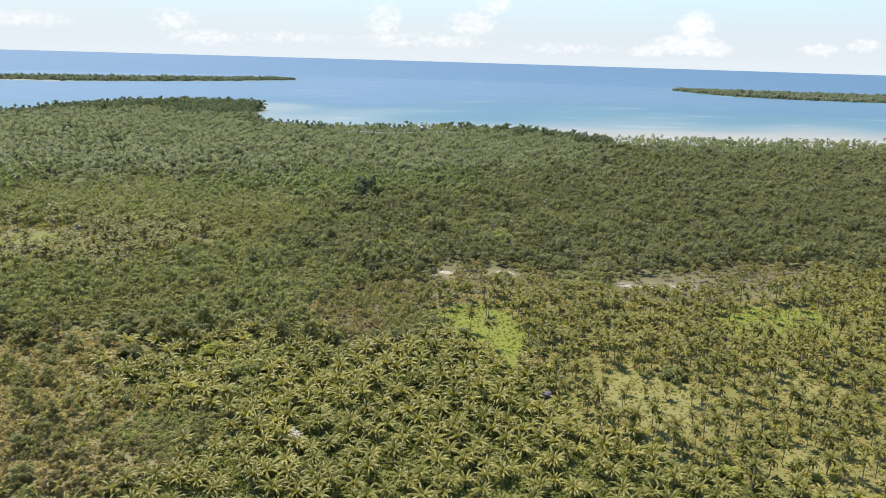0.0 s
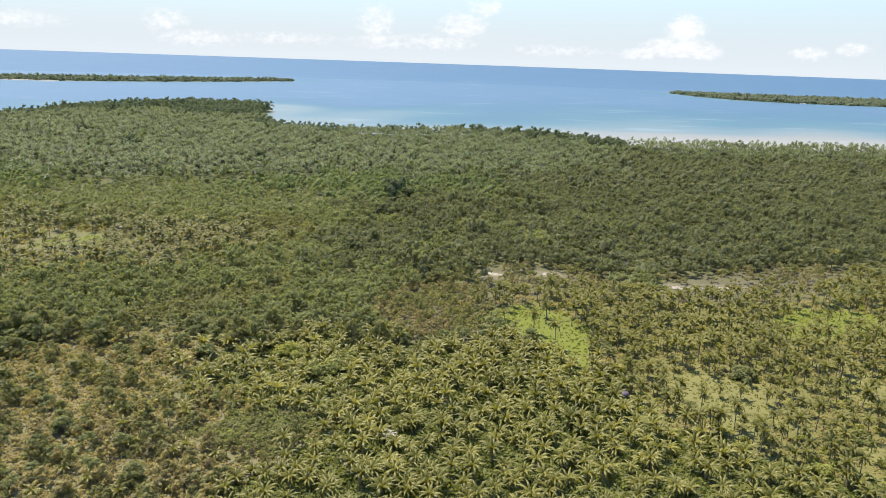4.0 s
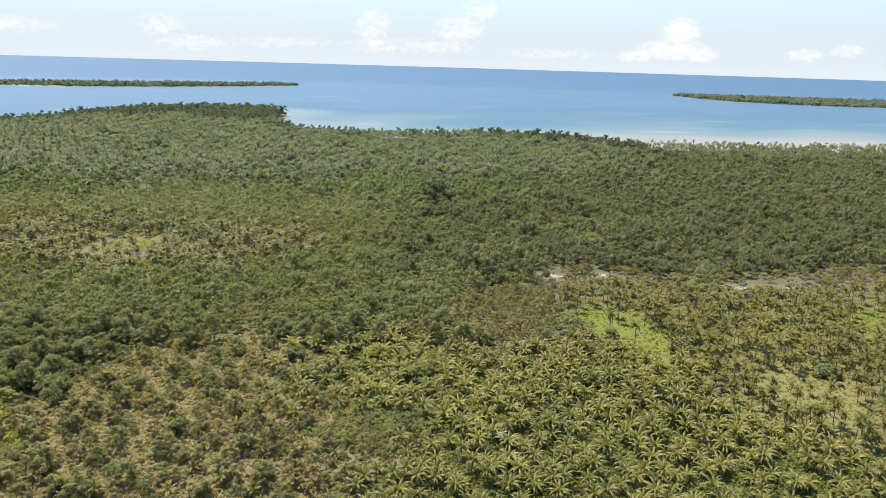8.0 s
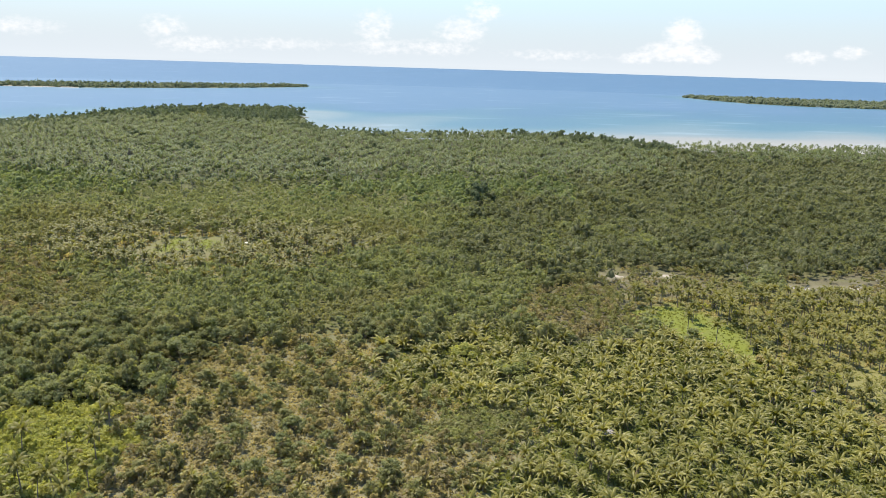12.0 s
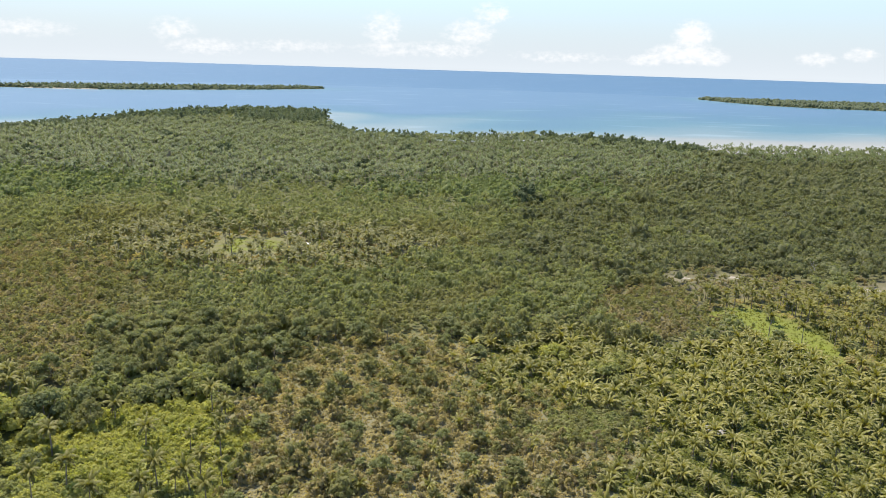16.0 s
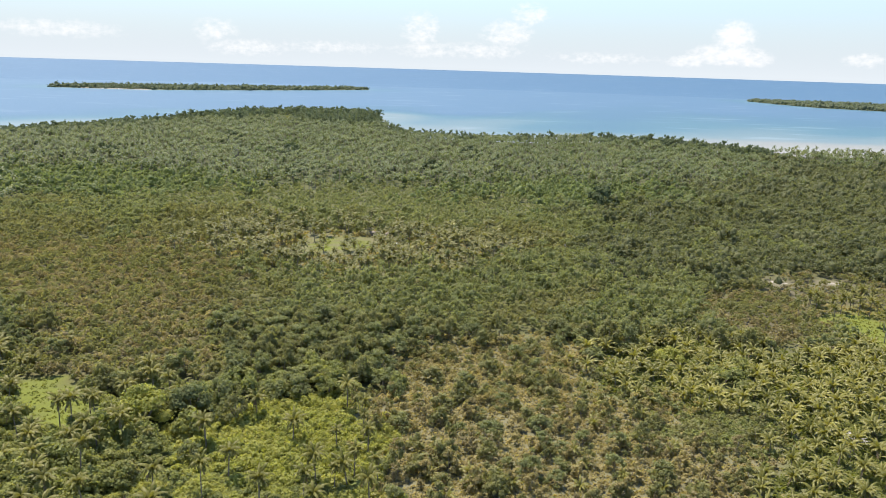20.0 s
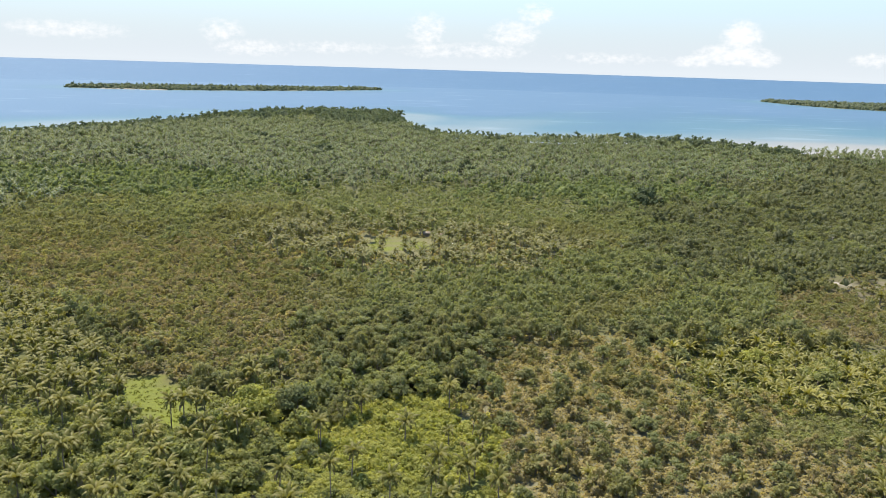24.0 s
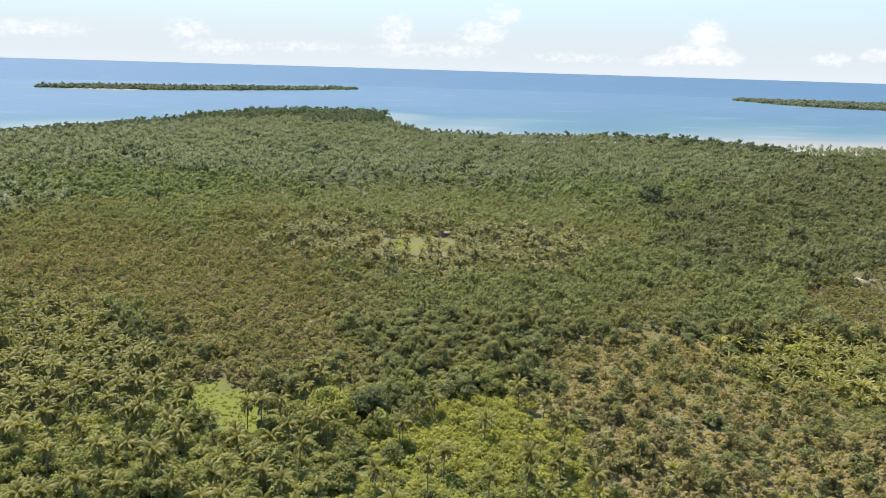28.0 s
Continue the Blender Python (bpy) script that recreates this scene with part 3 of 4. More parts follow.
def stuff(name, templates, x, y, scale, mats, label, category, r, squash=0.12, base=None, tint=None):
    """One joined mass of many plants, each a template turned, sized and tinted on its own."""
    n = len(x)
    if n == 0:
        return None
    z = land_height(x, y) if base is None else np.full(n, base)
    turn, tall = r.uniform(0, 6.283, n), r.uniform(1 - squash, 1 + squash, n)
    tint = np.clip(0.5 + 0.28 * wobble(x, y, 26, 91) + 0.18 * wobble(x, y, 80, 92) + r.uniform(-0.30, 0.30, n), 0, 1) if tint is None else tint
    pick = r.randint(0, len(templates), n)
    vs, ts, ix, tn, at = [], [], [], [], 0
    for k, (tv, tt, ti) in enumerate(templates):
        who = np.nonzero(pick == k)[0]
        if not len(who):
            continue
        c, s = np.cos(turn[who])[:, None], np.sin(turn[who])[:, None]
        sc = scale[who][:, None]
        vx, vy = tv[:, 0] * sc, tv[:, 1] * sc
        v = np.stack([vx * c - vy * s + x[who][:, None], vx * s + vy * c + y[who][:, None], tv[:, 2] * sc * tall[who][:, None] + z[who][:, None]], 2)
        vs.append(v.reshape(-1, 3))
        ts.append((tt[None] + (at + np.arange(len(who)) * len(tv))[:, None, None]).reshape(-1, 3))
        ix.append(np.tile(ti, len(who)))
        tn.append(np.repeat(tint[who], len(tv)))
        at += len(who) * len(tv)
    me = mesh_of(name, np.concatenate(vs), np.concatenate(ts), mats, np.concatenate(ix), ("tint", np.concatenate(tn)))
    return tagged(new(name, me), label, category, kind="stuff")


# single trees that stand out: name, place, width, height, foliage, label
SINGLES = [("round_tree", -251.5, 194, 11.0, 12.5, "grey", "large rounded grey-green tree, dark below its pale top"),
           ("spreading_tree", -263, 187, 11.5, 15.0, "thicket", "tall bright yellow-green tree with dense crown"),
           ("dark_tree", -62, 590, 21.0, 20.0, "dark", "big dark green tree standing over paler woods"),
           ("dark_tree", -392, 868, 24.0, 15.0, "dark", "broad dark tree in the palm plantation"),
           ("dark_tree", -515, 1015, 24.0, 15.0, "dark", "broad dark tree in the palm plantation"),
           ("dark_tree", -216, 772, 17.0, 14.0, "dark", "broad dark tree in the palm plantation"),
           ("dark_tree", -176, 925, 20.0, 14.0, "dark", "broad dark tree in the palm plantation"),
           ("dark_tree", -588, 798, 22.0, 15.0, "dark", "broad dark tree in the palm plantation"),
           ("leafy_tree", -70, 243, 11.0, 6.5, "broad", "wide leafy green tree among young palms"),
           ("leafy_tree", -62, 252, 9.0, 6.0, "broad", "leafy green tree among young palms"),
           ("leafy_tree", -86, 262, 8.0, 5.0, "thicket", "light green bushy tree among young palms"),
           ("round_bush", 39, 272, 8.0, 5.5, "mangrove", "dark rounded bush beside a bright green clearing"),
           ("round_bush", 36, 260, 8.5, 4.5, "scrub", "grey-green rounded bush beside a clearing"),
           ("round_bush", -117, 258, 6.5, 6.0, "mangrove", "dark green bush at the edge of brown scrub"),
           ("round_bush", -142, 199, 6.0, 4.5, "mangrove", "dark green bush in brown scrub"),
           ("round_bush", 88, 252, 7.0, 5.0, "mangrove", "dark bush under coconut palms"),
           ("round_bush", 106, 208, 7.0, 4.0, "broad", "green bush under coconut palms"),
           ("round_bush", 84, 186, 6.0, 3.5, "thicket", "yellow-green bush under coconut palms"),
           ("shore_tree", 232, 1095, 12.0, 17.0, "mangrove", "tall thin tree on the shore"),
           ("shore_tree", 218, 1075, 12.0, 13.0, "mangrove", "tall thin tree on the shore"),
           ("shore_tree", -10, 1150, 16.0, 15.0, "mangrove", "tall shore tree above the palm plantation"),
           ("shore_tree", 12, 1152, 14.0, 14.0, "mangrove", "tall shore tree above the palm plantation")]


def spots(zones, step, r, jitter=0.42, y0=128, y1=1700, spare=12):
    """Uneven planting over the named zones."""
    reach = [p for k, poly in ORDER if k in zones for p in poly]
    x0, x1 = -1150, 760
    if not {"mangrove", "shore"} & set(zones):
        x0, x1 = max(x0, min(p[0] for p in reach) - 60), min(x1, max(p[0] for p in reach) + 60)
        y0, y1 = max(y0, min(p[1] for p in reach) - 70), min(y1, max(p[1] for p in reach) + 70)
    xs, ys = np.arange(x0, x1, step), np.arange(y0, y1, step)
    x, y = np.meshgrid(xs, ys)
    x[1::2] += step / 2
    x, y = x.ravel(), y.ravel()
    keep = in_view(x, y, spare)
    x, y = x[keep], y[keep]
    x = x + r.uniform(-jitter, jitter, len(x)) * step
    y = y + r.uniform(-jitter, jitter, len(y)) * step
    z, blur = zone_of(x, y), np.where(y < 540, np.clip(y * 0.055 - 8.0, 3.5, 20), 12.0)
    deep = np.where(y < 540, blur, 24.0)
    loose = zone_of(x + r.normal(size=len(x)) * blur, y + r.normal(size=len(x)) * deep + np.clip((y - 500) / 8, 0, 20) * wobble(x, y, 70, 44))
    bare = [ZONES.index(k) for k in ("bright", "grass", "litter", "sand")]
    bare.append(ZONES.index("shore"))
    z = np.where(np.isin(z, bare) | np.isin(loose, bare), z, loose)
    keep = np.isin(z, [ZONES.index(k) for k in zones]) & (shore(COAST, x, y) > 9)
    for _, sx, sy, wide, *_ in SINGLES:
        keep &= np.hypot(x - sx, y - sy + wide * 0.3) > wide * 0.56
    return x[keep], y[keep]


def mat4(x, y, r, scale, squash=0.1, z=None):
    z = float(land_height(np.array([x]), np.array([y]))[0]) if z is None else z
    return Matrix.LocRotScale((x, y, z), Euler((r.uniform(-.04, .04), r.uniform(-.04, .04), r.uniform(0, 6.28))), (scale, scale, scale * r.uniform(1 - squash, 1 + squash)))


# ---- ground and sea ----
def build_ground():
    xs = np.unique(np.concatenate([np.linspace(-2500, -1100, 15), np.arange(-1100, 800, 6.0), np.linspace(800, 2500, 18)]))
    ys = np.unique(np.concatenate([np.linspace(-3300, 90, 30), np.arange(90, 520, 4.0), np.arange(520, 1660, 12.0)]))
    x, y = np.meshgrid(xs, ys)
    x, y = x.ravel(), y.ravel()
    z = land_height(x, y)
    zone = zone_of(x, y)
    # grove_far and dense soil: shade between palm crowns put into the colour
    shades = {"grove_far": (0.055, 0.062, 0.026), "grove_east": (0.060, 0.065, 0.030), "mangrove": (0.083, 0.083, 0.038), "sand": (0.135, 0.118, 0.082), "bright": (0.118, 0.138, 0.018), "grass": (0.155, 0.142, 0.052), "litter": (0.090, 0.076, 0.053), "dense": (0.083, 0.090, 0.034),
              "open": (0.124, 0.116, 0.036), "brown_near": (0.140, 0.125, 0.078), "brown_west": (0.085, 0.074, 0.042), "thicket": (0.112, 0.135, 0.034),
              "mixed": (0.090, 0.105, 0.034), "grove_mid": (0.128, 0.116, 0.062), "palms_west": (0.070, 0.078, 0.030)}
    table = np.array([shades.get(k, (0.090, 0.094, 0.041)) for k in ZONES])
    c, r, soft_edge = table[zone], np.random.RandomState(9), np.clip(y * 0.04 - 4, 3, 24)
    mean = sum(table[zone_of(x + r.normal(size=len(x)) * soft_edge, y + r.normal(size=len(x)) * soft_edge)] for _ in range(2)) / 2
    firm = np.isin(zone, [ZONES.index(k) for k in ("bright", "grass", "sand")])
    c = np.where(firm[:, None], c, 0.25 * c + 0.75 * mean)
    d = shore(COAST, x, y)
    c[d < 7] = (0.24, 0.22, 0.18)
    nx = len(xs)
    i = (np.arange(len(ys) - 1)[:, None] * nx + np.arange(nx - 1)).ravel()
    quads = np.stack([i, i + 1, i + 1 + nx, i + nx], 1)
    me = mesh_of("ground", np.stack([x, y, z], 1), quads, [GROUND], colour=("cover", c))
    tagged(new("ground", me), "flat coastal land of soil, litter, grass and sand", "ground", kind="structure")


CENTRE, EDGE = (-110.0, 0.0), 4800.0


def build_sea():
    rad = np.concatenate([np.arange(600, 2000, 25.0), np.arange(2000, 3951, 50.0)])
    ang = np.linspace(0, 2 * math.pi, 361)[:-1]
    a, q = np.meshgrid(ang, rad)
    x, y = CENTRE[0] + (q * np.sin(a)).ravel(), CENTRE[1] + (q * np.cos(a)).ravel()
    off = np.maximum(-shore(COAST, x, y), 0)
    isle = np.maximum(np.minimum(-shore(ISLAND_WEST, x, y), -shore(ISLAND_EAST, x, y)), 0)
    wide = 0.85 + 0.65 * np.clip((x - 0) / 400, -0.7, 1) + 0.25 * wobble(x, y, 500, 8)
    depth = np.clip(np.minimum(off / (900 * np.maximum(wide, 0.2)), 0.30 + isle / 300), 0, 1)
    depth = np.maximum(depth, 0.215 * np.clip((190 - x) / 300, 0, 1))
    n, k = len(ang), len(rad)
    i = (np.arange(k - 1)[:, None] * n + np.arange(n)).ravel()
    j = (np.arange(k - 1)[:, None] * n + (np.arange(n) + 1) % n).ravel()
    me = mesh_of("water", np.stack([x, y, 0 * x], 1), np.stack([j, i, i + n, j + n], 1), [WATER], point=("depth", depth.ravel()))
    tagged(new("water", me), "calm blue sea over pale sand shallows", "sea", kind="structure")
    # the sea beyond, lifted to where the eye meets the horizon
    rad = np.linspace(3950, EDGE, 24)
    a, q = np.meshgrid(ang, rad)
    x, y = CENTRE[0] + (q * np.sin(a)).ravel(), CENTRE[1] + (q * np.cos(a)).ravel()
    s = ((q - 3950) / (EDGE - 3950)).ravel()
    k = len(rad)
    i = (np.arange(k - 1)[:, None] * n + np.arange(n)).ravel()
    j = (np.arange(k - 1)[:, None] * n + (np.arange(n) + 1) % n).ravel()
    me = mesh_of("backdrop", np.stack([x, y, 89.5 * s ** 1.15], 1), np.stack([j, i, i + n, j + n], 1), [WATER], point=("depth", np.ones(len(x))))
    tagged(new("backdrop", me), "deep blue open sea out to the horizon", "sea", kind="structure")


build_ground()
build_sea()


def build_island(name, poly, label, seed, beach):
    """A low wooded island: a bank of sand and soil with trees on it."""
    r = np.random.RandomState(seed)
    px, py = np.array([p[0] for p in poly], float), np.array([p[1] for p in poly], float)
    cx, cy = px.mean(), py.mean()
    step = 26.0
    xs, ys = np.arange(px.min() - 60, px.max() + 60, step), np.arange(py.min() - 60, py.max() + 60, step)
    x, y = np.meshgrid(xs, ys)
    d = shore(poly, x.ravel(), y.ravel()) + 8 * wobble(x.ravel(), y.ravel(), 120, seed)
    z = np.clip(d * 0.09, -3, 2.5)
    nx = len(xs)
    i = (np.arange(len(ys) - 1)[:, None] * nx + np.arange(nx - 1)).ravel()
    quads = np.stack([i, i + 1, i + 1 + nx, i + nx], 1)
    near = z.ravel()[quads].max(1) > -2.9
    c = np.where((d < 14)[:, None], np.array([(0.17, 0.165, 0.11)]), np.array([(0.08, 0.09, 0.04)]))
    me = mesh_of(name, np.stack([x.ravel(), y.ravel(), z], 1), quads[near], [GROUND], colour=("cover", c))
    tagged(new(name, me), label, "island", kind="structure")
    gx, gy = np.meshgrid(np.arange(px.min(), min(px.max(), 2150), 18.0), np.arange(py.min(), py.max(), 18.0))
    gx, gy = gx.ravel() + r.uniform(-5, 5, gx.size), gy.ravel() + r.uniform(-5, 5, gy.size)
    dd = shore(poly, gx, gy) + 8 * wobble(gx, gy, 120, seed)
    keep = (dd > beach) & (gx < 2500) & ((dd < 90) | (r.uniform(0, 1, len(dd)) < 0.4))
    gx, gy = gx[keep], gy[keep]
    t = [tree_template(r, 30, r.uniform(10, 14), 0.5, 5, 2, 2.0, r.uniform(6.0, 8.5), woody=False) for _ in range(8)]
    stuff("island_woods", t, gx, gy, r.uniform(0.85, 1.25, len(gx)), [LEAF["island"], BARK], "low woods along a distant island, their green paled and greyed for haze", "woods", r, 0.14, base=1.0)


build_island("island_west", ISLAND_WEST, "long low wooded island with a short pale beach", 21, 6)
strip = [(-1575, 2556), (-1500, 2560), (-1420, 2572), (-1335, 2592)]
v = np.array([(x, y - 8, -0.2) for x, y in strip] + [(x, y + 4, 1.1) for x, y in strip] + [(x, y + 26, 1.9) for x, y in strip])
q = np.array([(4 * k + i, 4 * k + i + 1, 4 * k + i + 5, 4 * k + i + 4) for k in range(2) for i in range(3)])
tagged(new("beach", mesh_of("beach", v, q, [SAND])), "short pale sand beach below island woods", "beach", kind="structure")
build_island("island_east", ISLAND_EAST, "low wooded island across the channel", 22, 3)

# ---- plants near the flight, one by one ----
R = np.random.RandomState(7)


def trunk_mesh(tall, lean, base, r, mat=None):
    (v, t), top = palm_stem(r, tall, lean, base, 7, 6)
    return mesh_of("trunk", v, t, [mat or BARK]), top


def make_palm(name, tall, length, count, spread, leaf, label, group, r, loose, width=0.55):
    """A coconut palm: trunk, and either single fronds or one crown."""
    palm = tagged(new(name), label, "palm tree", group)
    me, top = trunk_mesh(tall, r.uniform(0.2, 0.9), 0.19, r)
    part("trunk", me, palm)
    fr = palm_head(r, count, length, 9, spread, 0, True, width)
    if loose:
        blades = [mesh_of("frond", *frond(r, length, rise, drop, 9, width), [LEAF_ONE[leaf]]) for rise, drop in ((1.28, 1.3), (0.95, 1.9), (0.60, 2.1), (0.15, 1.7))]
        for k in range(count):
            age = (k + 0.5) / count
            f = part("frond", blades[min(3, int(age * spread * 4))], palm)
            f.matrix_basis = Matrix.LocRotScale(Vector(top), Euler((r.uniform(-.15, .15), r.uniform(-.15, .15), k * 2.399 + r.uniform(-.2, .2))), Vector([r.uniform(0.85, 1.1)] * 3))
        v, t = frond(r, length * 0.8, -0.7, 0.8, 6, width * 0.7)
        f = part("frond", mesh_of("dry_frond", v, t, [DRY]), palm, "dry brown hanging frond")
        f.matrix_basis = Matrix.LocRotScale(Vector(top), Euler((0, 0, r.uniform(0, 6.28))), None)
    else:
        fr += palm_head(r, 0, length, 7, spread, 2, True, width)
        v, t, i = joined([(v + top, t, 0 if k == 0 else 1) for v, t, k in fr])
        part("crown", mesh_of("crown", v, t, [LEAF_ONE[leaf], DRY], i), palm)
    return palm


def plant(makers, x, y, lo, hi, r, squash=0.1):
    """Stands one thing at each place: the first of each maker built, the rest copied."""
    first, base = {}, land_height(np.asarray(x, float), np.asarray(y, float))
    for k in range(len(x)):
        which = r.randint(len(makers)) if k >= len(makers) else k
        m = mat4(float(x[k]), float(y[k]), r, r.uniform(lo, hi), squash, float(base[k]))
        if which not in first:
            first[which] = makers[which]()
            first[which].matrix_basis = m
        else:
            copy_thing(first[which], m)


def nearest(x, y, n):
    """The n places nearest to the stretch that the flight passes, and the rest."""
    ex = np.clip(x, -228, 0)
    order = np.argsort(np.hypot(x - ex, y + 12))
    a, b = order[:n], order[n:]
    return (x[a], y[a]), (x[b], y[b])


# young coconut palms, dense
x, y = spots(["dense"], 6.3, R, 0.48)
(x0, y0), (xr, yr) = nearest(x, y, 90)
YOUNG = "bushy young coconut palm with long arching yellow-green fronds"
plant([lambda k=k: make_palm("young_coconut_palm", 2.0 + 0.6 * k, 5.5, 18, 0.95, "palm", YOUNG, "young coconut palms", R, True, 0.50) for k in range(4)], x0, y0, 0.85, 1.12, R)
(x1, y1), (xr, yr) = nearest(xr, yr, 210)
plant([lambda k=k: make_palm("young_coconut_palm", 2.0 + 0.6 * k, 5.5, 18, 0.95, "palm", YOUNG, "young coconut palms", R, False, 0.50) for k in range(5)], x1, y1, 0.8, 1.1, R)
young = [palm_template(R, R.uniform(2.0, 4.2), 5.4, 16, 5, 0.95, 1, width=0.52) for _ in range(6)]
stuff("young_palm_grove", young, xr, yr, R.uniform(0.8, 1.1, len(xr)), [LEAF["palm"], BARK, DRY], "dense grove of young yellow-green coconut palms", "palm grove", R)

# taller coconut palms over grass
x, y = spots(["open", "bright", "grass"], 6.1, R, 0.47)
z = zone_of(x, y)
keep = (z == ZONES.index("open")) | ((R.uniform(0, 1, len(x)) < np.where(z == ZONES.index("bright"), 0.22, 0.45)) & (x > -60))
x, y = x[keep], y[keep]
(x0, y0), (xr, yr) = nearest(x, y, 170)
TALL = "coconut palm with slim grey trunk and drooping fronds over grass"
plant([lambda k=k: make_palm("coconut_palm", 5.6 + 0.8 * k, 4.3, 19, 1.5, "tall_palm", TALL, "coconut palms over grass", R, False, 0.52) for k in range(5)], x0, y0, 0.78, 1.15, R)
tallp = [palm_template(R, R.uniform(5.6, 9.0), 4.3, 16, 4, 1.5, 1, width=0.54) for _ in range(6)]
stuff("coconut_grove", tallp, xr, yr, R.uniform(0.85, 1.15, len(xr)), [LEAF["tall_palm"], BARK, DRY], "open grove of coconut palms over grass", "palm grove", R)

x, y = spots(["grove_mid"], 4.6, R)
keep = (R.uniform(0, 1, len(x)) < 0.7) & ((x < -273) | (x > -228) | (y < 402) | (y > 450))
fieldb = [tree_template(R, R.uniform(3.0, 5.0), R.uniform(1.0, 2.4), 0.2, 4, 5, 0.5, 0.9, woody=False) for _ in range(8)]
stuff("field_bushes", fieldb, x[keep], y[keep], R.uniform(0.6, 1.3, keep.sum()), [LEAF["scrub"], BARK], "bushes below coconut palms around a field", "bushes", R, 0.25)

# grove about the small field, and the grove to the west
x, y = spots(["grove_mid"], 7.6, R, 0.42)
keep = ((x < -275) | (x > -226) | (y < 394) | (y > 450)) | (R.uniform(0, 1, len(x)) < 0.28)
x, y = x[keep], y[keep]
midp = [palm_template(R, R.uniform(6.0, 9.5), 4.7, 17, 4, 1.4, 1, width=0.64) for _ in range(8)]
stuff("field_palms", midp, x, y, R.uniform(0.85, 1.2, len(x)), [LEAF["field_palm"], BARK, DRY], "coconut palms around a small yellow-green field", "palm grove", R)
x, y = spots(["palms_west"], 6.6, R)
(x0, y0), (xr, yr) = nearest(x, y, 90)
plant([lambda k=k: make_palm("coconut_palm", 5.4 + 0.9 * k, 4.8, 18, 1.25, "tall_palm", "coconut palm with long drooping fronds above green bushes", "palms in the bushes", R, False, 0.62) for k in range(4)], x0, y0, 0.85, 1.15, R)
westp = [palm_template(R, R.uniform(5.4, 9.0), 4.7, 16, 5, 1.25, 1, width=0.56) for _ in range(8)]
stuff("west_palms", westp, xr, yr, R.uniform(0.8, 1.15, len(xr)), [LEAF["tall_palm"], BARK, DRY], "coconut palms among broad-leaved bushes", "palm grove", R)


# broad-leaved trees and shrubs
def make_tree(name, wide, tall, low, masses, cards, size, leaf, label, category, group, r, limb=3, base=0.14, lump=None):
    tree = tagged(new(name), label, category, group)
    v, t, _ = joined([(v, t, 0) for v, t in limbs(r, tall, wide, low, limb, base)])
    part("trunk", mesh_of("trunk", v, t, [BARK]), tree)
    v, t, _ = joined(crown(r, wide, tall, low, masses, 2 * cards, size, lump))
    part("crown", mesh_of("crown", v, t, [LEAF_ONE[leaf]]), tree)
    return tree


def shrub_maker(k, leaf="brown"):
    return lambda: make_tree("mangrove_shrub", 2.0 + 0.22 * k, 3.2 + 0.5 * k, 0.3, 10, 22, 0.22, leaf, "upright olive-brown mangrove shrub on bare mud", "shrub", "mangrove shrubs", R, 2, 0.07, 0.55)


x, y = spots(["brown_near"], 5.1, R, 0.5)
(x0, y0), (xr, yr) = nearest(x, y, 300)
plant([shrub_maker(k, ("brown", "olive", "scrub", "scrub", "brown", "olive")[k]) for k in range(6)], x0, y0, 0.5, 1.35, R, 0.3)
shrubs = [tree_template(R, R.uniform(2.0, 3.0), R.uniform(2.6, 5.2), 0.3, 7, 7, 0.30, 0.6, woody=False) for _ in range(8)]
half = R.uniform(0, 1, len(xr)) < 0.5
stuff("mangrove_scrub", shrubs, xr[half], yr[half], R.uniform(0.6, 1.3, half.sum()), [LEAF["scrub"], BARK], "patchy olive-brown mangrove scrub", "scrub", R, 0.25)
stuff("green_scrub", shrubs, xr[~half], yr[~half], R.uniform(0.6, 1.2, (~half).sum()), [LEAF["olive"], BARK], "olive-green shrubs among mangrove scrub", "scrub", R, 0.25)
x, y = spots(["brown_west", "litter"], 3.5, R)
k = zone_of(x, y)
keep = (k == ZONES.index("brown_west")) | (R.uniform(0, 1, len(x)) < np.where(x < -8, 0.85, np.where(x < 70, 0.42, 0.28)))
x, y = x[keep], y[keep]
half = R.uniform(0, 1, len(x)) < 0.34 + 0.18 * wobble(x, y, 60, 77)
bush = [tree_template(R, R.uniform(2.8, 4.2), R.uniform(3.4, 6.4), 0.3, 7, 5, 0.34, 0.75, woody=False) for _ in range(8)]
stuff("brown_mangroves", bush, x[half], y[half], R.uniform(0.8, 1.45, half.sum()), [LEAF["brown"], BARK], "reddish-brown mangrove thicket", "mangroves", R, 0.25)
stuff("olive_mangroves", bush, x[~half], y[~half], R.uniform(0.75, 1.4, (~half).sum()), [LEAF["olive"], BARK], "olive-green mangroves in a brown thicket", "mangroves", R, 0.25)

# taller bushes among the scrub
x, y = spots(["brown_near"], 10.0, R, 0.5)
plant([lambda k=k: make_tree("mangrove_bush", 3.2 + 0.4 * k, 4.0 + 0.6 * k, 0.3, 13, 20, 0.26, "mangrove" if k == 3 else "olive", "dark green mangrove bush standing over low brown scrub", "bush", "mangrove bushes", R, 2, 0.08, 0.8) for k in range(4)], x, y, 0.7, 1.45, R, 0.2)
# young palms strayed into the scrub
x, y = spots(["brown_near"], 11.0, R, 0.5)
keep = (x > -132 + 10 * wobble(x, y, 30, 83)) | (y < 178)
plant([lambda k=k: make_palm("young_coconut_palm", 1.4 + 0.7 * k, 4.2, 15, 1.0, "palm", "small yellow-green coconut palm standing in brown scrub", "palms in the scrub", R, False, 0.48) for k in range(3)], x[keep], y[keep], 0.7, 1.05, R)

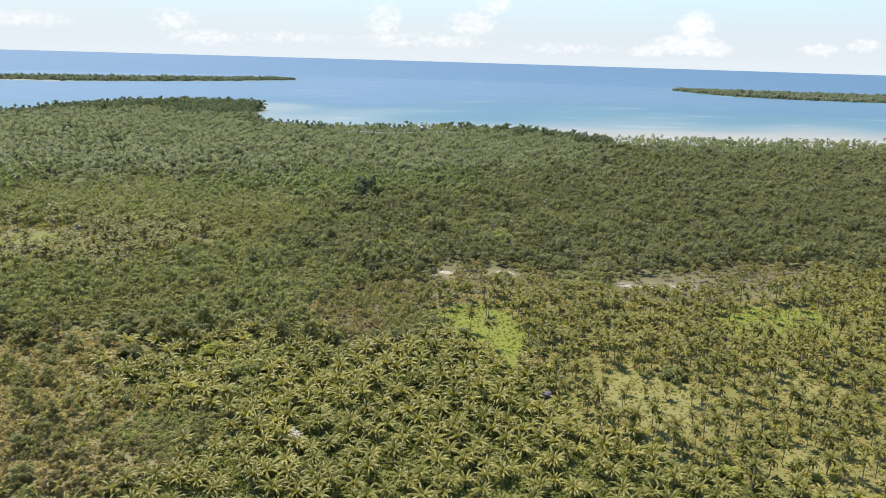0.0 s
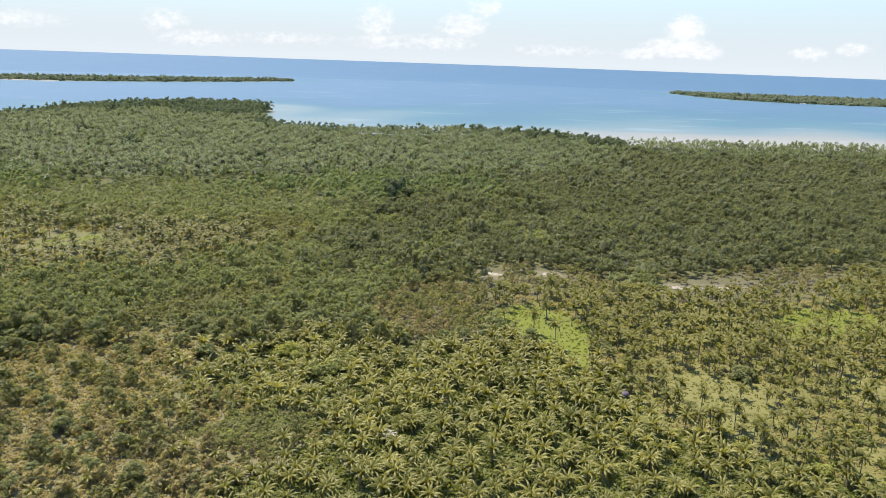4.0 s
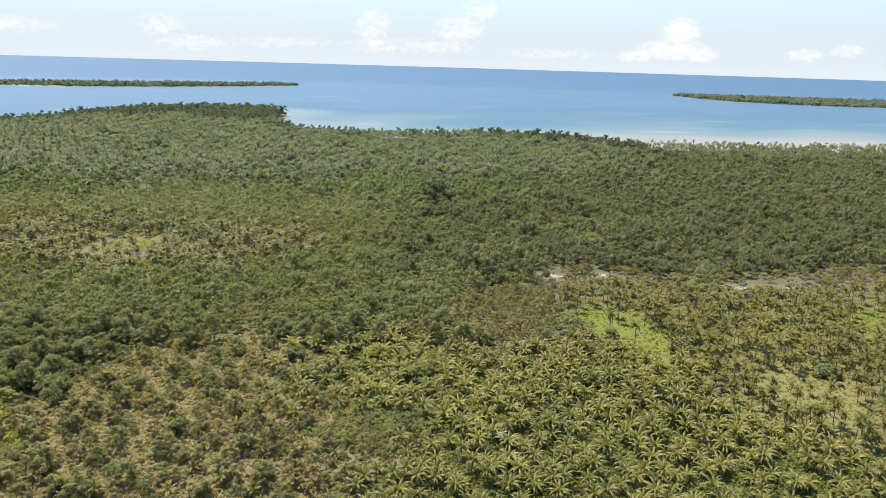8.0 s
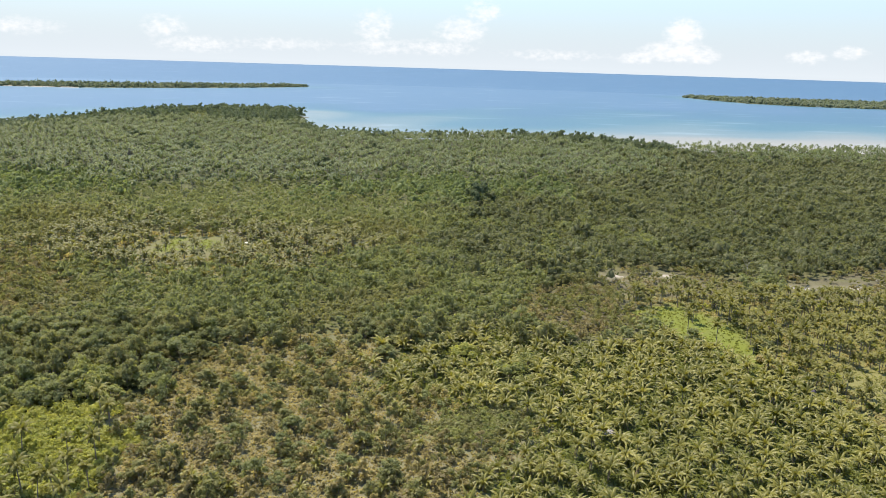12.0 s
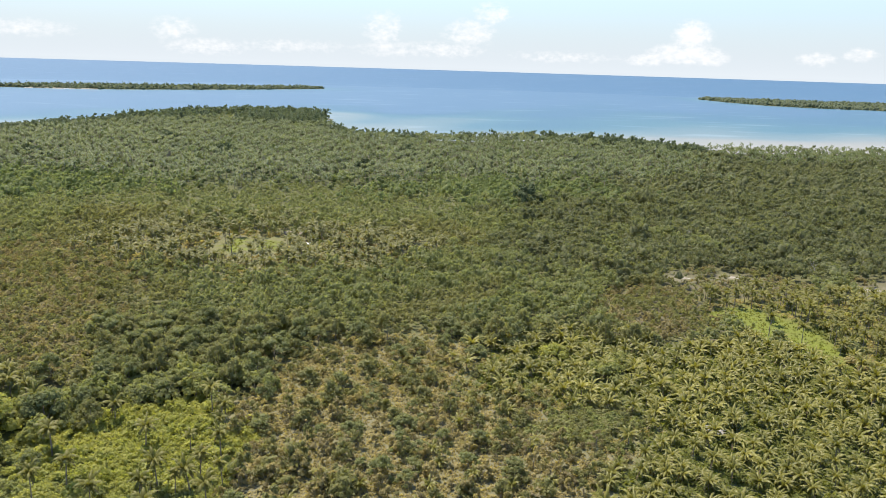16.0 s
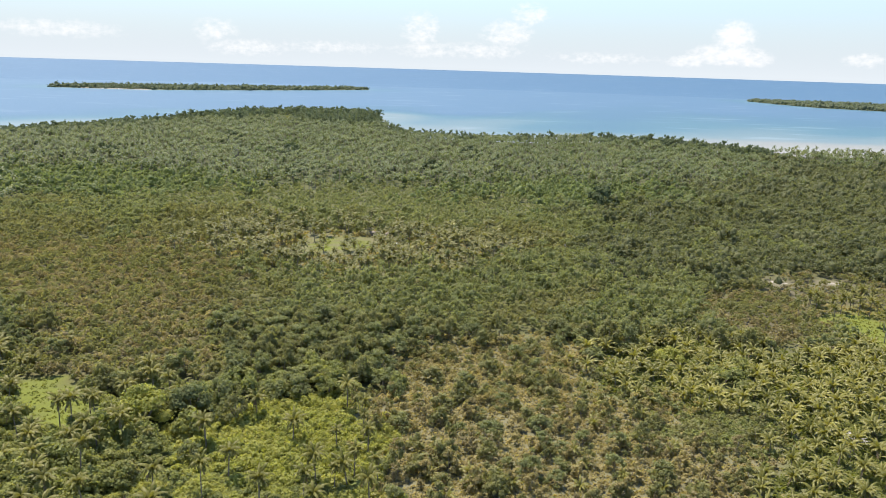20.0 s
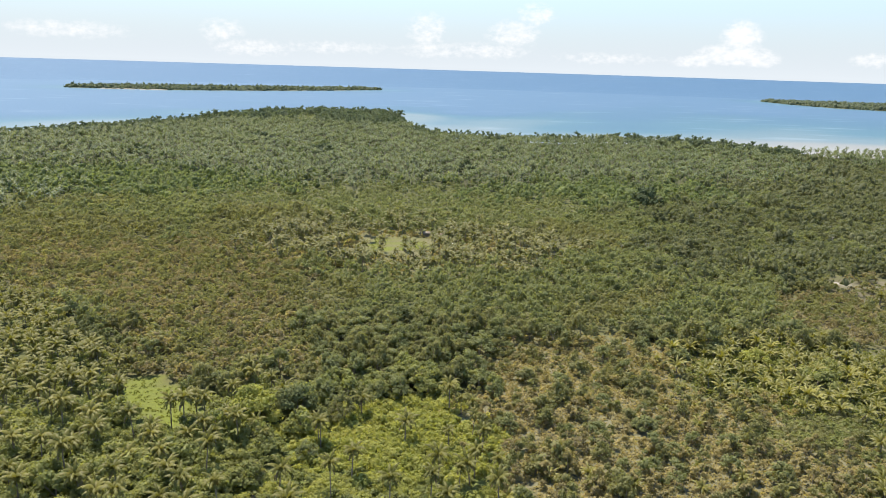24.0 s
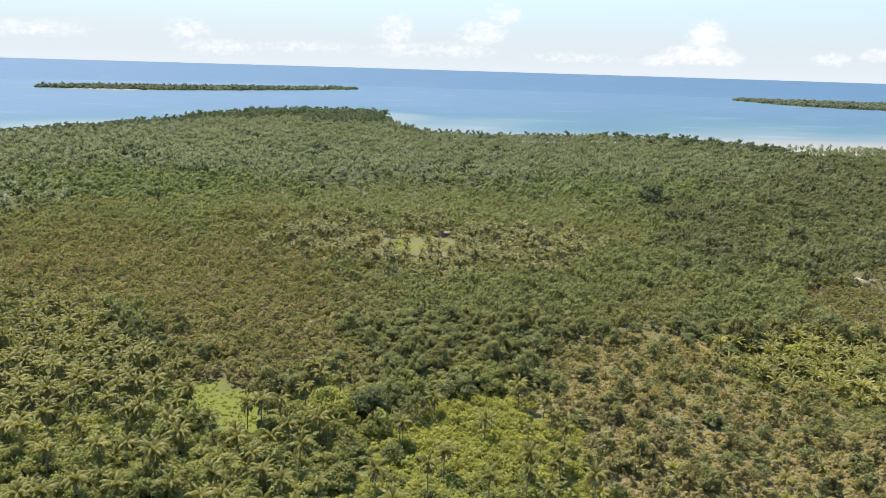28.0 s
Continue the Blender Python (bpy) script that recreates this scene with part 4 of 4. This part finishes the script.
# mangrove forest
def eastern(x, y):
    """Where the tall forest stands."""
    return (x > -95 + 25 * wobble(x, y, 90, 71)) & (y > 372 + 10 * wobble(x, y, 40, 72))


x, y = spots(["mangrove"], 5.1, R, y1=520)
keep = ~eastern(x, y)
x, y = x[keep], y[keep]
(x0, y0), (xr, yr) = nearest(x, y, 240)
plant([lambda k=k: make_tree("mangrove_tree", 5.0 + 0.3 * k, 6.2 + 0.8 * k, 0.8, 17, 28, 0.30, "mangrove" if k % 3 else "olive", "dense rounded green mangrove tree in the forest edge", "tree", "mangrove trees", R) for k in range(6)], x0, y0, 0.75, 1.2, R, 0.2)
forest = [tree_template(R, R.uniform(4.8, 6.8), R.uniform(5.5, 10.5), 1.0, 8, 6, 0.38, R.uniform(1.1, 1.6), woody=False) for _ in range(18)]
warm = wobble(xr, yr, 180, 12) + (xr < -250) * 0.7 > 0.45
stuff("mangrove_forest", forest, xr[~warm], yr[~warm], R.uniform(0.62, 1.38, (~warm).sum()), [LEAF["mangrove"], BARK], "closed canopy of dark green mangroves", "mangroves", R, 0.2)
stuff("young_mangroves", forest, xr[warm], yr[warm], R.uniform(0.6, 1.25, warm.sum()), [LEAF["olive"], BARK], "olive-green canopy of mangroves", "mangroves", R, 0.2)
x, y = spots(["mangrove"], 8.4, R, 0.5, y0=360)
keep = eastern(x, y)
x, y = x[keep], y[keep]
tall_trees = [tree_template(R, R.uniform(8.0, 11.5), R.uniform(9.0, 15.5), 0.8, 11, 7, 0.52, R.uniform(1.7, 2.5), woody=False) for _ in range(18)]
tone = (wobble(x, y, 110, 73) > 0.55) & (x < 40)
far = y > 640
far_trees = [tree_template(R, R.uniform(8.5, 12.5), R.uniform(7.0, 12.5), 1.0, 6, 3, 0.8, R.uniform(2.0, 2.9), woody=False) for _ in range(16)]
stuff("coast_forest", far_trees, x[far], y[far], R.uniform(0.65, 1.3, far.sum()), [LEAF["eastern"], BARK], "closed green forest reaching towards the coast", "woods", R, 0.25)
x, y, tone = x[~far], y[~far], tone[~far]
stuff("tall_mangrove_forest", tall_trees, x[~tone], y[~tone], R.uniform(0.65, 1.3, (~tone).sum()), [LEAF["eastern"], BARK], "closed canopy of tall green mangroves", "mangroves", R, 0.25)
stuff("pale_mangrove_forest", tall_trees, x[tone], y[tone], R.uniform(0.6, 1.2, tone.sum()), [LEAF["mangrove"], BARK], "paler green canopy of tall mangroves", "mangroves", R, 0.25)
x, y = spots(["mangrove"], 6.8, R, y0=520)
keep = ~eastern(x, y)
x, y = x[keep], y[keep]
woods = [tree_template(R, R.uniform(7.5, 9.5), R.uniform(5.0, 9.0), 1.0, 6, 4, 0.6, R.uniform(1.6, 2.3), woody=False) for _ in range(18)]
plain = (y < 700)
stuff("inner_mangroves", woods, x[plain], y[plain], R.uniform(0.5, 0.9, plain.sum()), [LEAF["mangrove"], BARK], "even green plain of low mangroves", "mangroves", R, 0.2)
stuff("coastal_woods", woods, x[~plain], y[~plain], R.uniform(0.75, 1.25, (~plain).sum()), [LEAF["mangrove"], BARK], "dark green woods towards the coast", "woods", R, 0.25)

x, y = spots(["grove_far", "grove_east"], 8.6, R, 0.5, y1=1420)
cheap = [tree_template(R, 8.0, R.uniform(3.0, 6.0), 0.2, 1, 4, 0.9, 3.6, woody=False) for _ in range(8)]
stuff("plantation_bushes", cheap, x, y, R.uniform(0.5, 1.1, len(x)), [LEAF["shaded_floor"], BARK], "bushes below the palm plantation, their green darkened for shade under the crowns", "bushes", R, 0.2)

# far groves and belts of broad-leaved trees
x, y = spots(["grove_far", "grove_east"], 9.2, R, 0.30, y1=1420)
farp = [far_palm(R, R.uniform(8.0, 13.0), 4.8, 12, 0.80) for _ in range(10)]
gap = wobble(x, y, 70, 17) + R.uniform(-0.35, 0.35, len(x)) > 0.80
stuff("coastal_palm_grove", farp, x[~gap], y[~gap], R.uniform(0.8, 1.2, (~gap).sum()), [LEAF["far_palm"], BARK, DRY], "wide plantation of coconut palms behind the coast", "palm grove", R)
stuff("grove_trees", far_trees, x[gap], y[gap], R.uniform(0.6, 1.1, gap.sum()), [LEAF["belt"], BARK], "broad-leaved trees standing in the palm plantation", "woods", R, 0.2)
x, y = spots(["belt_east", "belt_west"], 7.2, R)
stuff("leafy_belt", far_trees, x, y, R.uniform(0.6, 1.2, len(x)), [LEAF["belt"], BARK], "belt of fresh green broad-leaved trees", "woods", R, 0.25)

x, y = spots(["shore"], 6.6, R, y0=850)
tallw = [tree_template(R, R.uniform(8, 11), R.uniform(9, 14), 1.0, 6, 2, 0.9, R.uniform(1.6, 2.2), woody=False) for _ in range(14)]
stuff("shore_woods", tallw, x, y, R.uniform(0.85, 1.2, len(x)) * np.where((x < -340) & (y > 1290), 1.3, np.where((x > -120) & (x < 230), 1.2 + 0.12 * wobble(x, y, 60, 81), 1.0)), [LEAF["shore"], BARK], "tall dark green trees along the shore", "woods", R, 0.15)

# thicket, mixed trees and the tree line beside them
x, y = spots(["thicket"], 3.0, R)
(x0, y0), (xr, yr) = nearest(x, y, 260)
plant([lambda k=k: make_tree("leafy_bush", 3.4 + 0.3 * k, 1.7 + 0.3 * k, 0.1, 9, 34, 0.25, "broad" if k % 3 == 2 else "thicket", "low light-green leafy bush in a thicket", "bush", "thicket bushes", R, 2, 0.05, 0.9) for k in range(6)], x0, y0, 0.7, 1.3, R, 0.2)
low = [tree_template(R, R.uniform(3.2, 4.6), R.uniform(1.6, 3.0), 0.1, 7, 11, 0.36, 0.95, woody=False) for _ in range(8)]
stuff("thicket", low, xr, yr, R.uniform(0.7, 1.2, len(xr)), [LEAF["thicket"], BARK], "light green thicket of low bushes", "thicket", R, 0.25)
x, y = spots(["mixed"], 5.2, R)
(x0, y0), (xr, yr) = nearest(x, y, 200)
plant([lambda k=k: make_tree("broadleaf_tree", 6.0 + 0.5 * k, 5.0 + 0.8 * k, 0.8, 18, 30, 0.40, "broad", "fresh green broad-leaved tree with a lumpy crown", "tree", "broad-leaved trees", R) for k in range(6)], x0, y0, 0.7, 1.25, R, 0.2)
mixed_t = [tree_template(R, R.uniform(5.0, 7.5), R.uniform(4.0, 8.0), 0.8, 11, 6, 0.45, 1.15, woody=False) for _ in range(12)]
stuff("mixed_woods", mixed_t, xr, yr, R.uniform(0.7, 1.2, len(xr)), [LEAF["broad"], BARK], "fresh green broad-leaved woods", "woods", R, 0.2)
x, y = spots(["palms_west"], 5.0, R)
stuff("west_bushes", mixed_t, x, y, R.uniform(0.4, 0.8, len(x)), [LEAF["broad"], BARK], "green bushes between coconut palms", "bushes", R, 0.2)
x, y = spots(["grove_mid"], 5.4, R)
keep = (x < -275) | (x > -226) | (y < 398) | (y > 454)
keep &= R.uniform(0, 1, len(x)) < np.where(x < -240, 0.55, 0.22)
stuff("field_bushes", mixed_t, x[keep], y[keep], R.uniform(0.35, 0.7, keep.sum()), [LEAF["broad"], BARK], "green bushes below palms beside a small field", "bushes", R, 0.2)
x, y = spots(["tree_line"], 4.6, R)
plant([lambda k=k: make_tree("grey_green_tree", 5.0 + 0.5 * k, 5.4 + 0.7 * k, 0.8, 16, 26, 0.36, "mangrove" if k % 2 else "broad", "grey-green tree in a row beside the thicket", "tree", "row of trees", R) for k in range(4)], x, y, 0.8, 1.2, R, 0.2)
# scattered palms in the mixed wood and the thicket
x, y = spots(["mixed", "thicket"], 8.6, R)
keep = R.uniform(0, 1, len(x)) < np.where(x < -255, 0.72, 0.16)
plant([lambda k=k: make_palm("coconut_palm", 7.0 + k, 4.5, 18, 1.3, "tall_palm", "lone coconut palm rising out of green bushes", "palms in the bushes", R, False, 0.58) for k in range(4)], x[keep], y[keep], 0.85, 1.15, R)

# a loose line of palms along the thicket's edge
x = np.array([-200, -197, -196, -203, -193, -195, -188, -199, -256, -268, -240, -228], float)
y = np.array([203, 196, 187, 182, 178, 166, 163, 158, 173, 168, 176, 160], float)
plant([lambda k=k: make_palm("coconut_palm", 7.0 + 0.8 * k, 3.6, 17, 1.35, "tall_palm", "tall coconut palm standing at the edge of a light-green thicket", "palms in the bushes", R, False, 0.58) for k in range(3)], x, y, 0.85, 1.1, R)

# ---- single trees that stand out ----
for name, sx, sy, wide, tall, leaf, label in SINGLES:
    big = wide > 12
    t = make_tree(name, wide, tall, tall * 0.12, 26 if big else 17, 70 if sy < 400 else 16, 0.38 if sy < 400 else 0.9, leaf, label, "tree", "", R, 4, wide * 0.03)
    t.matrix_basis = mat4(sx, sy, R, 1.0, 0.02)


def make_dead_tree(r, tall, label):
    tree = tagged(new("dead_tree"), label, "dead tree", "bleached trees")
    v, t = tube([(0, 0, -0.3), (0.1, 0, tall * 0.5), (0.3, 0.1, tall)], [0.16, 0.11, 0.04], 6)
    part("trunk", mesh_of("trunk", v, t, [PALE_WOOD]), tree)
    for k in range(6):
        a, h = r.uniform(0, 6.28), tall * r.uniform(0.4, 0.85)
        q = tall * r.uniform(0.2, 0.35)
        v, t = tube([(0.1, 0, h), (q * 0.5 * math.cos(a), q * 0.5 * math.sin(a), h + q * 0.5), (q * math.cos(a), q * math.sin(a), h + q * 1.2)], [0.07, 0.05, 0.02], 4)
        part("branch", mesh_of("branch", v, t, [PALE_WOOD]), tree)
    return tree


x, y = spots(["mangrove"], 24.0, R, y0=330, y1=640)
keep = (x > -110) & (R.uniform(0, 1, len(x)) < 0.45)
plant([lambda: make_dead_tree(R, 9.5, "bare bleached tree standing above green mangroves"), lambda: make_dead_tree(R, 8.0, "bare bleached tree standing above green mangroves")], x[keep][:45], y[keep][:45], 0.8, 1.2, R)

# ---- undergrowth ----
tuft = [joined([(*leaf_mass(R, 0, 0, 0.15, 0.8, 12, 0.36, 0.6), 0)]) for _ in range(6)]
x, y = spots(["brown_near"], 1.5, R, y1=330)
keep = R.uniform(0, 1, len(x)) < 0.88
stuff("ground_scrub", tuft, x[keep], y[keep], R.uniform(0.6, 1.5, keep.sum()), [LEAF["scrub"], BARK], "low dull green scrub on brown ground", "scrub", R)
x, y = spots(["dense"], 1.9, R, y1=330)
stuff("grove_undergrowth", tuft, x, y, R.uniform(0.8, 2.0, len(x)), [LEAF["under"], BARK], "green undergrowth below young palms, darkened for the shadow between them", "undergrowth", R)
x, y = spots(["open"], 2.6, R, y1=420)
keep = wobble(x, y, 24, 31) > -0.6
stuff("grove_weeds", tuft, x[keep], y[keep], R.uniform(0.5, 1.7, keep.sum()), [LEAF["scrub"], BARK], "weeds and bushes on grazed grass", "undergrowth", R)
x, y = spots(["open"], 6.5, R, y1=430)
keep = R.uniform(0, 1, len(x)) < 0.6
stuff("grove_bushes", low, x[keep], y[keep], R.uniform(0.45, 1.0, keep.sum()), [LEAF["thicket"], BARK], "yellow-green bushes between coconut palms", "bushes", R, 0.25)
x, y = spots(["glade"], 2.4, R)
plant([lambda k=k: make_tree("glade_bush", 3.0 + 0.4 * k, 1.3 + 0.3 * k, 0.1, 8, 26, 0.30, ("olive", "broad", "olive")[k], "low olive-green bush in a gap among young palms", "bush", "bushes in the gap", R, 2, 0.05, 0.8) for k in range(3)], x, y, 0.7, 1.25, R, 0.2)
x, y = spots(["bright", "grass"], 1.6, R, y1=480)
keep = R.uniform(0, 1, len(x)) < 0.55
stuff("meadow_grass", tuft, x[keep], y[keep], R.uniform(0.4, 0.9, keep.sum()), [LEAF["grass"], BARK], "bright green meadow grass", "grass", R, 0.3)


# ---- sand, driftwood and small traces of use ----
def make_patch(name, cx, cy, wide, deep, mat, label, r, lift=0.07):
    """An uneven flat patch lying on the ground."""
    n = 22
    a = np.arange(n) * 2 * math.pi / n
    k = 1 + 0.28 * np.sin(2 * a + r.uniform(0, 6)) + 0.2 * np.sin(5 * a + r.uniform(0, 6)) + r.uniform(-.12, .12, n)
    x = np.concatenate([[cx], cx + 0.5 * wide * k * np.cos(a) * 0.5, cx + 0.5 * wide * k * np.cos(a)])
    y = np.concatenate([[cy], cy + 0.5 * deep * k * np.sin(a) * 0.5, cy + 0.5 * deep * k * np.sin(a)])
    z = land_height(x, y) + lift
    z[1 + n:] -= lift * 1.4
    t = []
    for s in range(n):
        q = (s + 1) % n
        t += [(0, 1 + s, 1 + q), (1 + s, 1 + n + s, 1 + n + q), (1 + s, 1 + n + q, 1 + q)]
    return tagged(new(name, mesh_of(name, np.stack([x, y, z], 1), np.array(t), [mat])), label, "sand", kind="structure")


for px_, py_, pw, pd in ((3, 384, 9, 7), (35, 386, 9, 7), (100, 369, 18, 4.5), (113, 369, 9, 4), (128, 370, 14, 4.5), (150, 378, 8, 3), (-253, 150, 6, 9), (-57, 219, 6, 10)):
    make_patch("sand_patch", px_, py_, pw, pd, SAND, "bare patch of pale sandy ground", R)


def make_log(r):
    log = tagged(new("driftwood_log"), "bleached driftwood log lying on pale sand", "log", "driftwood")
    q = r.uniform(2.5, 5.5)
    v, t = tube([(-q / 2, 0, 0.14), (0, r.uniform(-.2, .2), 0.18), (q / 2, r.uniform(-.3, .3), 0.14)], [0.17, 0.15, 0.08], 6)
    part("trunk", mesh_of("log_trunk", v, t, [PALE_WOOD]), log)
    for k in range(2):
        o = r.uniform(-q / 3, q / 3)
        v, t = tube([(o, 0, 0.15), (o + 0.4, r.uniform(-.6, .6), 0.5), (o + 0.9, r.uniform(-.9, .9), 0.75)], [0.06, 0.05, 0.02], 4)
        part("branch", mesh_of("log_branch", v, t, [PALE_WOOD]), log)
    return log


lx = np.concatenate([R.uniform(92, 140, 22), R.uniform(142, 180, 12)])
ly = np.concatenate([R.uniform(365, 373, 22), R.uniform(374, 396, 12)])
plant([lambda: make_log(R) for _ in range(5)], lx, ly, 0.8, 1.3, R)


def make_hut(x, y, turn, w, d, h, roof, label):
    """A small field hut: posts, walls and a pitched roof with eaves."""
    hut = tagged(new("hut"), label, "hut")
    for sx in (-1, 1):
        for sy in (-1, 1):
            v, t = tube([(sx * w / 2, sy * d / 2, -0.2), (sx * w / 2, sy * d / 2, h)], [0.07, 0.07], 6)
            part("post", mesh_of("post", v, t, [BARK]), hut)
    for sy in (-1, 1):
        bm = bmesh.new()
        bmesh.ops.create_cube(bm, size=1, matrix=Matrix.Translation((0, sy * d / 2, h * 0.4)) @ Matrix.Diagonal((w - 0.15, 0.06, h * 0.8, 1)))
        me = bpy.data.meshes.new("wall")
        bm.to_mesh(me)
        bm.free()
        me.materials.append(BARK)
        part("wall", me, hut)
    for sy in (-1, 1):
        ew, ed, r0 = w / 2 + 0.4, d / 2 + 0.45, h + d * 0.33
        v = np.array([(-ew, 0, r0), (ew, 0, r0), (ew, sy * ed, h - 0.15), (-ew, sy * ed, h - 0.15)])
        v = np.concatenate([v, v - (0, 0, 0.1)])
        q = np.array([(0, 1, 2, 3), (7, 6, 5, 4), (0, 4, 5, 1), (1, 5, 6, 2), (2, 6, 7, 3), (3, 7, 4, 0)])
        part("roof", mesh_of("roof", v, q, [roof]), hut)
    z = float(land_height(np.array([x]), np.array([y]))[0])
    hut.matrix_basis = pose(x, y, z, 0, 0, turn)


make_hut(-232, 458, 12, 5, 3.4, 2.1, ROOF, "small hut with a weathered grey roof among palms")
make_hut(-224, 455, 25, 4, 3, 2.1, ROOF, "small hut with a weathered grey roof among palms")
make_hut(-214, 430, -10, 2.4, 1.8, 2.0, WHITE, "tiny shelter with a pale sheet roof among palms")
make_hut(37.5, 234, 20, 3.2, 2.4, 1.3, TARP, "low shelter under a faded purple sheet beside palms")
make_hut(-448, 832, 5, 4.5, 3, 8.5, ROOF, "small raised house with a grey roof in the palm plantation")


def make_heap(x, y, r):
    """A heap of dead grey fronds and brushwood."""
    heap_ = tagged(new("brush_heap"), "grey heap of dead fronds and brushwood", "brush heap")
    for k in range(26):
        v, t = frond(r, r.uniform(1.6, 2.8), r.uniform(0.1, 0.7), 0.9, 5, 0.3)
        f = part("frond", mesh_of("dead_frond", v, t, [PALE_WOOD]), heap_)
        f.matrix_basis = pose(r.uniform(-1.2, 1.2), r.uniform(-0.8, 0.8), r.uniform(0.2, 1.2), 0, 0, r.uniform(0, 360))
    heap_.matrix_basis = pose(x, y, 2.2)


make_heap(-44, 203, R)
make_heap(-43, 200.5, R)


def make_boat(x, y, turn, size):
    boat = tagged(new("outrigger_boat"), "small white outrigger boat lying off the island", "boat", "outrigger boats")
    s = np.linspace(-1, 1, 9)
    v, t = [], []
    for k in s:
        w = 0.09 * size * (1 - k ** 4)
        z = size * 0.05 * k * k
        v += [(k * size / 2, -w, 0.10 * size + z), (k * size / 2, 0, -0.03 * size), (k * size / 2, w, 0.10 * size + z)]
    for k in range(8):
        i = 3 * k
        t += [(i, i + 1, i + 4, i + 3), (i + 1, i + 2, i + 5, i + 4), (i, i + 3, i + 5, i + 2)]
    part("hull", mesh_of("hull", np.array(v), np.array(t), [WHITE]), boat)
    for sy in (-1, 1):
        v, t = tube([(-size * .4, sy * size * .28, 0.03 * size), (size * .4, sy * size * .28, 0.03 * size)], [0.012 * size] * 2, 5)
        part("outrigger", mesh_of("outrigger", v, t, [WHITE]), boat)
    for sx in (-0.22, 0.22):
        v, t = tube([(sx * size, -size * .28, 0.04 * size), (sx * size, 0, 0.12 * size), (sx * size, size * .28, 0.04 * size)], [0.01 * size] * 3, 5)
        part("spar", mesh_of("spar", v, t, [PALE_WOOD]), boat)
    boat.matrix_basis = pose(x, y, 0.1, 0, 0, turn)


make_boat(-1430, 2555, 20, 16)
make_boat(-1490, 2545, 70, 12)
make_boat(1330, 2765, -10, 18)
